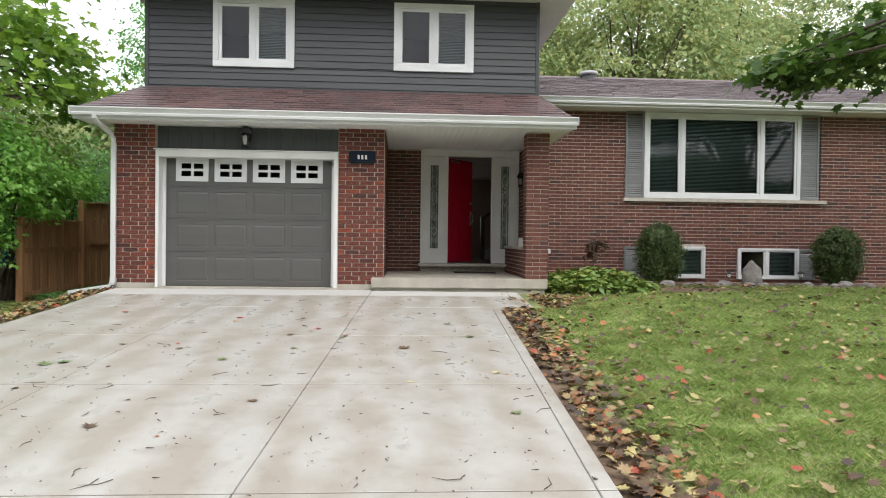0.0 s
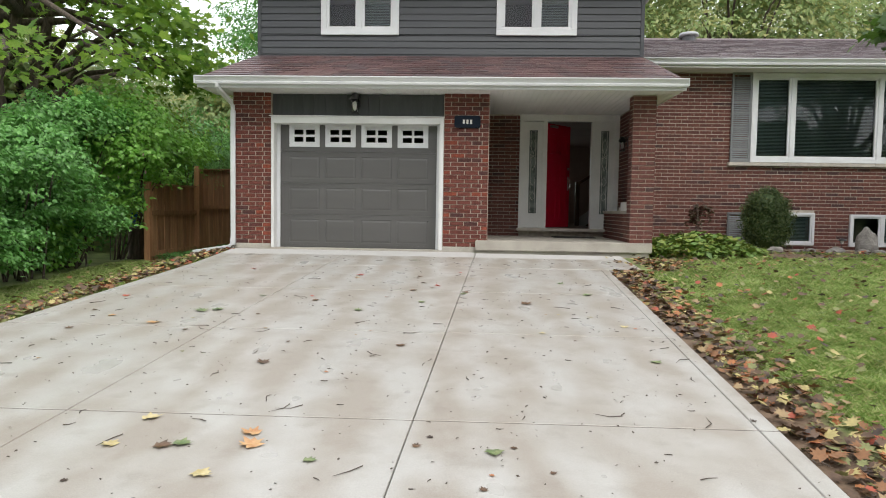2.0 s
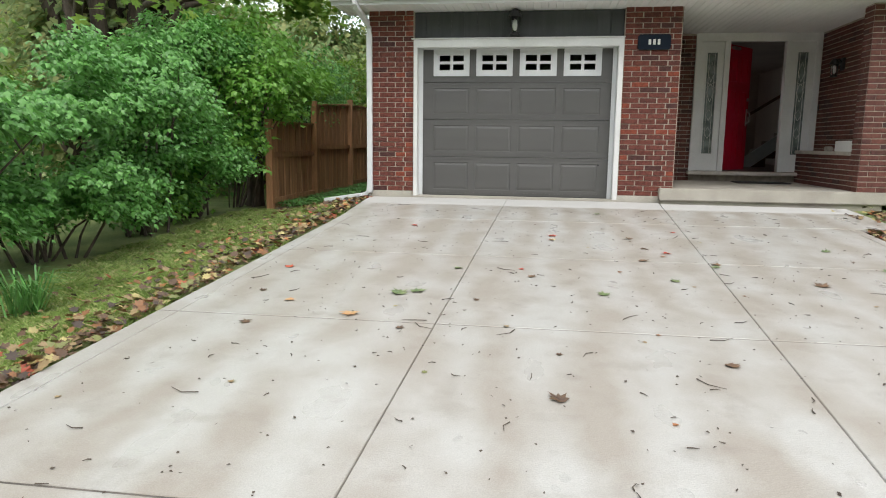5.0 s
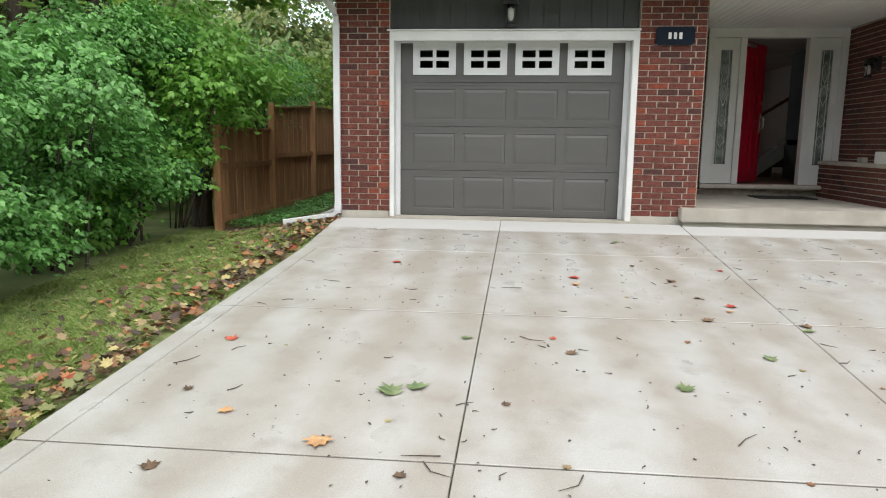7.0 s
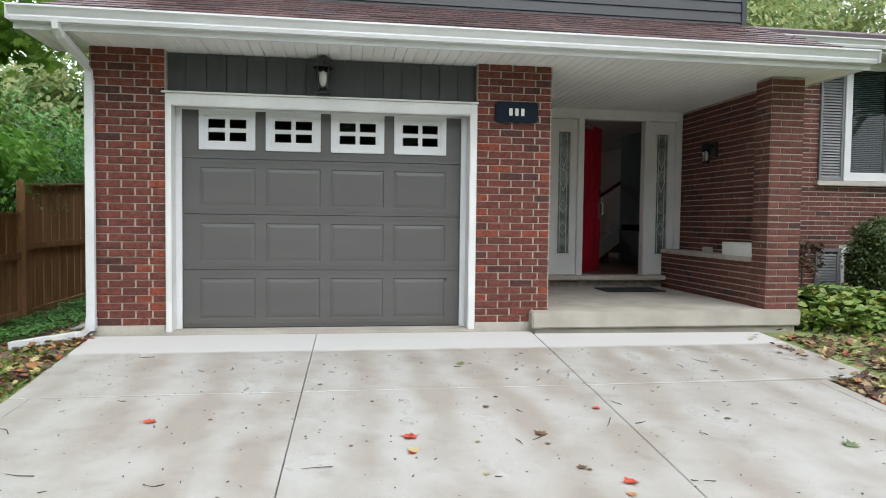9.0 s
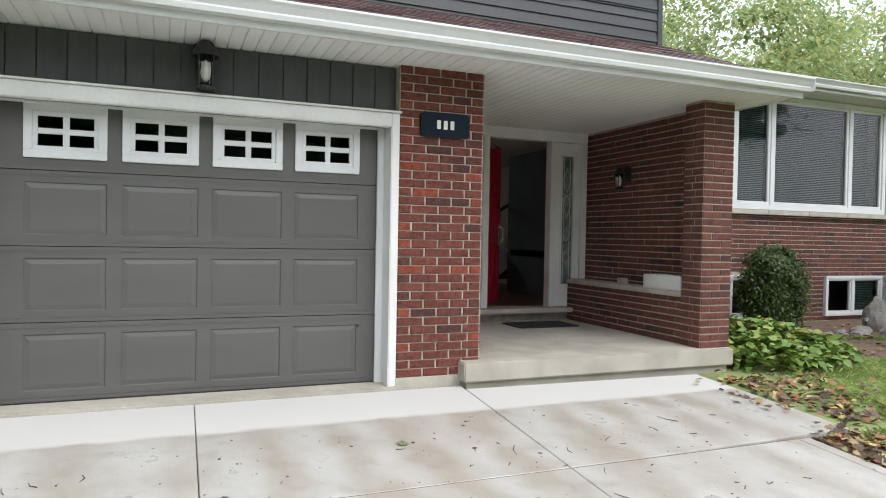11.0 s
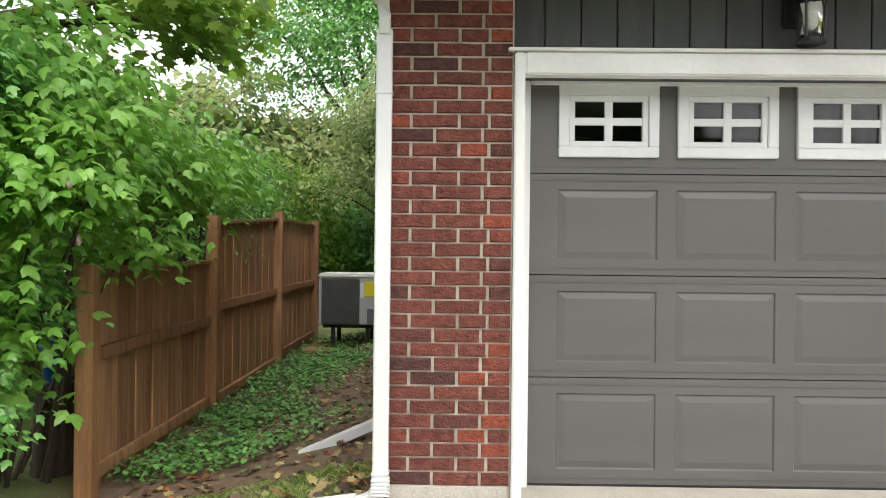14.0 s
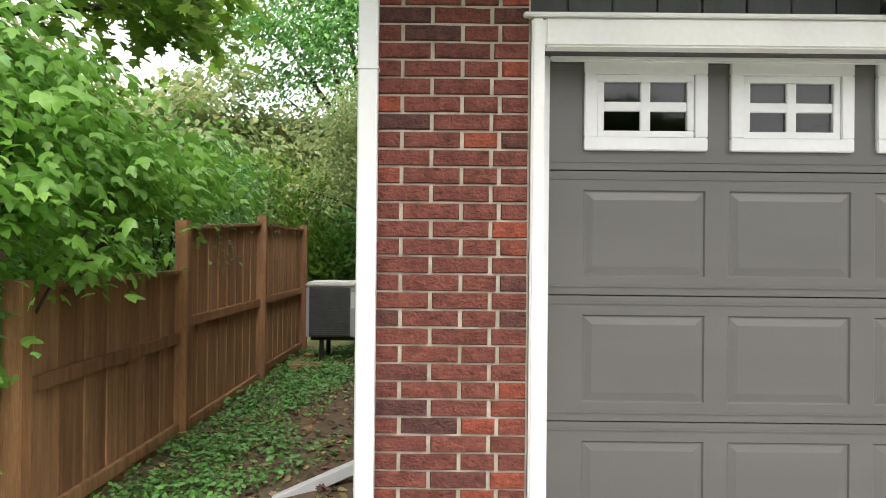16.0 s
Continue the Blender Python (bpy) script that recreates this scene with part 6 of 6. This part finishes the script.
def build_beds():
    for x, y, r, h, sd in ((4.72, 13.3, 0.37, 1.16, 51), (8.35, 13.35, 0.39, 1.12, 52)):
        b = shrub("boxwood_shrub", "clipped rounded dark green evergreen shrub against the brick", (x, y, ground_z(x, y)), (r, r, h / 2), h / 2 + 0.02, 800, 26, 0.046, "oval", M_LEAF_BOX, sd, 0.05, 5, 0.88)
        g = Geo().lathe([(0.05, 0.03), (r * 0.7, 0.1), (r * 0.86, h * 0.35), (r * 0.84, h * 0.65), (r * 0.55, h * 0.9), (0.05, h * 0.97)], (0, 0, 0), 18)
        part("inner_mass", g, M_LEAF_BOX, b, smooth=True)
    rng = np.random.default_rng(8)
    t = thing("groundcover", "low mound of yellow-green leafy groundcover beside the porch", "plant", at=(3.05, 12.05, 0))
    n = 3600
    a, r = rng.uniform(0, 2 * np.pi, n), np.sqrt(rng.uniform(0, 1, n))
    x, y = r * np.cos(a) * 1.1, r * np.sin(a) * 0.95
    z = (1 - r ** 2) * 0.30 * (0.75 + 0.25 * np.sin(5 * a)) + rng.uniform(-0.05, 0.05, n) + ground_z(2.9, 12.2) + 0.06
    part("leaves", leaf_cloud("leaves", np.stack([x, y, z], -1), 0.13, "oval", M_LEAF_HOSTA, 9, (-45, 25)), None, t)
    t = thing("weeping_shrub", "small bare-stemmed weeping shrub with sparse reddish leaves", "shrub", at=(3.35, 13.1, ground_z(3.3, 13.1)))
    part("stem", Geo().tube([(0, 0, -0.1), (0.01, 0, 0.4), (0.02, 0, 0.72)], [0.016, 0.013, 0.012], 6), M_BARK, t)
    g = Geo()
    pts = []
    rr = random.Random(3)
    for k in range(16):
        w = rr.uniform(0, 6.28)
        e = Vector((math.cos(w) * 0.26, math.sin(w) * 0.26, 0.72 + rr.uniform(-0.22, 0.12)))
        g.tube([(0.02, 0, 0.70), (e.x * 0.5, e.y * 0.5, 0.88), e], [0.006, 0.005, 0.003], 5)
        pts += [tuple(Vector((e.x * s, e.y * s, 0.84 + (e.z - 0.84) * s)) + Vector((rr.gauss(0, .03), rr.gauss(0, .03), rr.gauss(0, .03)))) for s in (0.3, 0.5, 0.65, 0.8, 0.95, 1.0, 1.05) for _ in range(5)]
    part("branchwork", g, M_BARK, t)
    part("foliage", leaf_cloud("foliage", pts, 0.075, "oval", M_LEAF_RED, 5), None, t)

    def rock(at, r, sd, label="rough grey-brown garden stone"):
        bm = bmesh.new()
        bmesh.ops.create_icosphere(bm, subdivisions=3, radius=1)
        for v in bm.verts:
            d = 1 + 0.28 * noise.noise(v.co * 1.3 + Vector((sd, 0, 0))) + 0.08 * noise.noise(v.co * 4 + Vector((sd, 3, 0)))
            v.co = Vector((v.co.x * r[0], v.co.y * r[1], v.co.z * r[2])) * d
        me = bpy.data.meshes.new("stone")
        bm.to_mesh(me)
        bm.free()
        me.materials.append(M_ROCK)
        o = new("garden_stone", me)
        o.location = at
        tagged(o, label, "stone", "bed edging stones")

    rock((6.42, 13.0, 0.12), (0.19, 0.16, 0.30), 1, "upright pointed grey garden boulder in the bed")
    rr = random.Random(21)
    x = 4.1
    while x < 12.5:
        s = rr.uniform(0.07, 0.16)
        y = 12.72 + rr.uniform(-0.06, 0.08)
        rock((x, y, ground_z(x, y) + s * 0.25), (s, s * 0.8, s * 0.55), x, "flat pale edging stone along the bed")
        x += s * 2 + rr.uniform(0.0, 0.12)

    def path_light(x, y):
        p = thing("path_light", "small bronze solar path light on a stake", "garden light", "path lights", at=(x, y, ground_z(x, y)))
        part("stake", Geo().tube([(0, 0, -0.05), (0, 0, 0.2)], 0.008, 6), M_BLACK, p)
        part("lens", Geo().lathe([(0.022, 0.19), (0.032, 0.25)], (0, 0, 0), 10), M_BULB, p)
        part("hat", Geo().lathe([(0.075, 0.25), (0.07, 0.265), (0.02, 0.295)], (0, 0, 0), 14), M_BLACK, p)

    for x in (5.85, 7.25, 9.0):
        path_light(x, 12.75)


build_beds()


def build_lawn():
    rng = np.random.default_rng(17)

    def blades(name, label, n, region, h, w):
        x0, x1, y0, y1 = region
        u = rng.uniform(0, 1, (n, 2))
        x, y = x0 + (x1 - x0) * u[:, 0], y0 + (y1 - y0) * u[:, 1]
        keep = np.ones(n, bool)
        if x0 > 0:
            keep = x > 1.02 + 0.024 * (y - 7) + 0.42 + 0.14 * np.sin(y * 2.3) + 0.1 * rng.normal(size=n)
            keep &= ~((y > 9.7) & (x < 2.1 + 0.3 * (y - 9.7)))
            keep &= ~(((x - 4.3) / 1.6) ** 2 + ((y - 11.9) / 0.55) ** 2 < 1)
            keep &= y < 12.55 + 0.1 * np.sin(x * 3)
        else:
            keep = (x < -4.95 - 0.12 * np.sin(y * 3) - 0.1 * np.abs(rng.normal(size=n)))
        x, y = x[keep], y[keep]
        n = len(x)
        z = np.array([ground_z(a, b) for a, b in zip(x, y)])
        a = rng.uniform(0, 2 * np.pi, n)
        tuft = 0.75 + 0.35 * np.sin(x * 7.1 + 2 * np.sin(y * 3.3)) * np.sin(y * 6.3 + 1.7 * np.sin(x * 2.9))
        hh, ww = 0.85 * h * tuft * rng.uniform(0.5, 1.3, n), w * rng.uniform(0.7, 1.4, n)
        lean = rng.uniform(0.4, 1.8, n) * hh
        la = rng.uniform(0, 2 * np.pi, n)
        dx, dy = np.cos(a) * ww / 2, np.sin(a) * ww / 2
        V = np.empty((n, 4, 3))
        V[:, 0] = np.stack([x - dx, y - dy, z - 0.005], -1)
        V[:, 1] = np.stack([x + dx, y + dy, z - 0.005], -1)
        V[:, 2] = np.stack([x + dx * 0.6 + np.cos(la) * lean * 0.35, y + dy * 0.6 + np.sin(la) * lean * 0.35, z + hh * 0.6], -1)
        V[:, 3] = np.stack([x + np.cos(la) * lean, y + np.sin(la) * lean, z + hh], -1)
        F = np.array([(0, 1, 2), (0, 2, 3)])[None] + (np.arange(n) * 4)[:, None, None]
        ob = new(name, np_mesh(name, V.reshape(-1, 3), F.reshape(-1, 3), M_GRASS))
        tagged(ob, label, "grass", kind="stuff")

    blades("lawn_grass", "short green lawn grass with yellowing patches", 260000, (1.0, 8.5, 1.0, 7.5), 0.055, 0.0062)
    blades("lawn_grass", "short green lawn grass with yellowing patches", 230000, (1.0, 14.0, 7.5, 12.6), 0.055, 0.009)
    blades("lawn_grass", "narrow strip of grass between drive and hedge", 90000, (-7.2, -4.85, 2.0, 12.3), 0.05, 0.009)

    def litter(name, label, pts, size, sd):
        pts = [(x, y, ground_z(x, y) + h) for x, y, h in pts]
        tagged(new(name, leaf_cloud(name, pts, size, "maple", M_LITTER, sd, flat=True)), label, "leaves", kind="stuff")

    rr = random.Random(31)
    edge = []
    for _ in range(2300):
        y = rr.uniform(1.5, 11.2)
        x = 1.02 + 0.036 * (y - 7) + (rr.uniform(0, 0.42) if rr.random() < 0.75 else abs(rr.gauss(0.0, 0.5)))
        if y > 9.8:
            x = 1.75 + abs(rr.gauss(0, 0.4))
        edge.append((x, y, rr.uniform(0.01, 0.05)))
    litter("fallen_leaves", "brown and orange maple leaves gathered along the drive edge", edge, 0.075, 61)
    lawn = [(rr.uniform(1.3, 12), rr.uniform(1.5, 12.5), rr.uniform(0.045, 0.08)) for _ in range(3400)]
    litter("fallen_leaves", "scattered autumn maple leaves on the lawn", lawn, 0.068, 62)
    left = []
    for k in range(2600):
        y = rr.uniform(2, 12)
        left.append((-4.88 - abs(rr.gauss(0.0, 0.16 if k % 2 else 0.8)), y, rr.uniform(0.02, 0.065)))
    litter("fallen_leaves", "brown and yellow leaves along the other drive edge", left, 0.07, 63)
    yard = [(rr.uniform(-6.7, -4.95), rr.uniform(11.4, 19), 0.012) for _ in range(1700)]
    litter("fallen_leaves", "dead leaves in the side yard", yard, 0.06, 64)
    bed = [(rr.uniform(1.8, 9), rr.uniform(11.5, 13.6), 0.015) for _ in range(350)]
    litter("fallen_leaves", "dead leaves in the planting bed", bed, 0.06, 65)
    weeds = []
    for _ in range(640):
        cx, cy = rr.uniform(-6.75, -5.0), rr.uniform(12.7, 19.5)
        if cx > -5.8 + 0.25 * math.sin(cy * 2) and rr.random() < 0.93:
            continue
        for _ in range(26):
            x, y = cx + rr.gauss(0, 0.09), cy + rr.gauss(0, 0.09)
            weeds.append((x, y, ground_z(x, y) + rr.uniform(0.02, 0.12)))
    tagged(new("weeds", leaf_cloud("weeds", weeds, 0.05, "oval", M_LEAF_WEED, 66, (-25, 25))), "low green weeds along the fence in the side yard", "weeds", kind="stuff")


build_lawn()


def drive_litter():
    """Single leaves and twigs on the wet concrete."""
    rng = random.Random(77)
    lv, lf = leaf_shape("maple")
    forms = []
    for k in range(5):
        r2 = random.Random(k)
        forms.append([((p[0] + r2.uniform(-.05, .05)), (p[1] - 0.4 + r2.uniform(-.05, .05)), 0.03 + abs(p[2]) * 2 * r2.uniform(0.5, 2) + r2.uniform(0, 0.05)) for p in lv])
    shapes = {key: [Geo().add(vs, [tuple(f) for f in lf]).mesh("fallen_leaf", m) for vs in forms] for key, m in LEAF_COLOURS.items()}
    words = {"dull": "small dull autumn leaf", "red": "bright red maple leaf", "orange": "orange maple leaf", "yellow": "pale yellow maple leaf",
             "green": "torn green maple leaf", "brown": "curled brown maple leaf"}

    def leaf(colour, x, y, s):
        o = new("fallen_leaf", rng.choice(shapes[colour]))
        o.matrix_basis = pose(x, y, drive_z(y) + 0.002, 3.2, 0, rng.uniform(0, 360)) @ Matrix.Diagonal((s * 0.88, s * 0.88, s * 0.5, 1))
        tagged(o, words[colour] + " lying on the damp concrete", "leaf", "leaves on the drive")

    red = ((-3.77, 9.16, 0.10), (-2.25, 8.78, 0.11), (-1.22, 8.08, 0.10), (-4.43, 7.05, 0.10), (-0.98, 9.17, 0.07), (-2.51, 7.27, 0.06), (-2.97, 2.74, 0.14), (-2.26, 8.55, 0.06))
    orange = ((-3.57, 5.86, 0.14), (-1.91, 3.47, 0.13), (-1.86, 3.32, 0.15), (-4.07, 6.1, 0.09), (-1.27, 7.95, 0.07))
    yellow = ((-2.54, 3.27, 0.10), (-2.51, 3.63, 0.12), (0.55, 6.11, 0.10), (-1.97, 2.98, 0.12), (-2.25, 8.58, 0.09), (-0.2, 5.8, 0.07))
    green = ((-3.36, 6.40, 0.17), (-3.23, 6.46, 0.13), (-3.06, 2.88, 0.16), (-3.03, 7.22, 0.09), (-1.68, 10.33, 0.10), (0.27, 8.42, 0.12), (0.47, 7.65, 0.13), (-0.90, 7.58, 0.09), (-0.67, 3.31, 0.12),
             (0.53, 4.99, 0.10), (-1.53, 3.16, 0.08), (-1.90, 6.59, 0.12), (-1.32, 7.06, 0.10), (-2.20, 3.30, 0.12))
    brown = ((-2.25, 4.74, 0.12), (-0.24, 7.09, 0.15), (-2.79, 6.31, 0.06), (-1.47, 7.74, 0.10), (-0.88, 7.68, 0.10), (-1.48, 8.76, 0.10), (-2.42, 7.03, 0.09), (-1.34, 5.29, 0.10), (-1.40, 8.27, 0.07),
             (-2.28, 3.27, 0.11), (-3.19, 5.63, 0.07), (-4.17, 5.60, 0.09), (-4.36, 6.32, 0.07), (-1.05, 3.37, 0.06), (-1.70, 9.26, 0.06), (1.25, 10.49, 0.08))
    for colour, spots in (("red", red), ("orange", orange), ("yellow", yellow), ("green", green), ("brown", brown)):
        for x, y, size in spots:
            leaf(colour, x, y, size)
    for _ in range(60):
        leaf("dull", rng.uniform(-4.6, 1.0), rng.uniform(1.8, 10.6), rng.uniform(0.03, 0.055))
    for _ in range(240):
        x, y = rng.uniform(-4.6, 1.0), rng.uniform(1.8, 10.7)
        a, l = rng.uniform(0, 6.28), rng.choice((0.025, 0.03, 0.04, 0.05, 0.06, 0.09, 0.16))
        b = rng.uniform(-0.5, 0.5)
        p = [(0, 0), (math.cos(a) * l * .5, math.sin(a) * l * .5), (math.cos(a + b) * l, math.sin(a + b) * l)]
        o = part("twig", Geo().tube([(x + q[0], y + q[1], drive_z(y + q[1]) + 0.006) for q in p], [0.003, 0.0025, 0.0012], 5), M_TWIG)
        tagged(o, "thin dark broken twig on the concrete", "twig", "twigs on the drive")


drive_litter()


def drive_debris():
    """Crumbs of bark, seeds and leaf scraps, too small to tell apart."""
    rng = np.random.default_rng(12)
    n = 1100
    y = rng.uniform(1.5, 10.8, n)
    pts = np.stack([rng.uniform(-4.7, 0.95, n), y, -0.06 + 0.056 * (y - 11.5) + 0.004], -1)
    tagged(new("drive_debris", leaf_cloud("drive_debris", pts, 0.02, "oval", M_TWIG, 13, flat=True)), "dark crumbs of bark and leaf on the concrete", "debris", kind="stuff")


drive_debris()


def ornamental_grass(x, y):
    g = thing("ornamental_grass", "clump of grey-green blade-like grass at the hedge foot", "plant", at=(x, y, ground_z(x, y)))
    rr = random.Random(2)
    v = Geo()
    for _ in range(90):
        w, l = rr.uniform(0, 6.28), rr.uniform(0.25, 0.5)
        b = Vector((rr.gauss(0, 0.06), rr.gauss(0, 0.06), 0))
        o = Vector((math.cos(w), math.sin(w), 0))
        n = Vector((-o.y, o.x, 0)) * 0.007
        m, e = b + o * l * 0.35 + Vector((0, 0, l * 0.75)), b + o * l * 0.8 + Vector((0, 0, l * 0.7))
        v.add([b - n, b + n, m + n, m - n, e], [(0, 1, 2, 3), (3, 2, 4)])
    part("blades", v, M_LEAF_WEED, g)["kind"] = "stuff"


ornamental_grass(-6.35, 6.4)


def neighbour_things():
    gz = ground_z(-7.32, 12.95)
    t = thing("tree_stump", "short weathered tree stump behind the fence end", "stump", at=(-7.32, 12.95, gz))
    part("stump", Geo().lathe([(0.17, -0.05), (0.15, 0.1), (0.14, 0.55), (0.13, 0.62)], (0, 0, 0), 12), M_BARK, t, smooth=True)
    b = thing("bucket", "small blue plastic bucket on a stump behind the fence", "bucket", at=(-7.32, 12.95, gz + 0.62))
    g = Geo().lathe([(0.085, 0.0), (0.105, 0.26), (0.118, 0.262), (0.118, 0.285), (0.104, 0.285), (0.09, 0.12)], (0, 0, 0), 18)
    part("body", g, M_BLUE, b, smooth=True)
    part("bail", Geo().tube([(0.118 * math.cos(w), 0.04, 0.27 - 0.10 * math.sin(w)) for w in [math.pi * k / 10 for k in range(11)]], 0.004, 5), M_SILVER, b, "thin wire bail")
    f = thing("red_flowers", "cluster of red flowers under the hedge", "flowers", at=(-7.62, 12.55, ground_z(-7.62, 12.55)))
    rng = np.random.default_rng(3)
    part("stem", Geo().tube([(0, 0, -0.05), (0.02, 0, 0.82)], 0.01, 5), M_TWIG, f)
    part("petals", leaf_cloud("petals", rng.normal(size=(60, 3)) * (0.12, 0.12, 0.06) + (0, 0, 0.82), 0.07, "oval", M_FLOWER, 4), None, f)


neighbour_things()
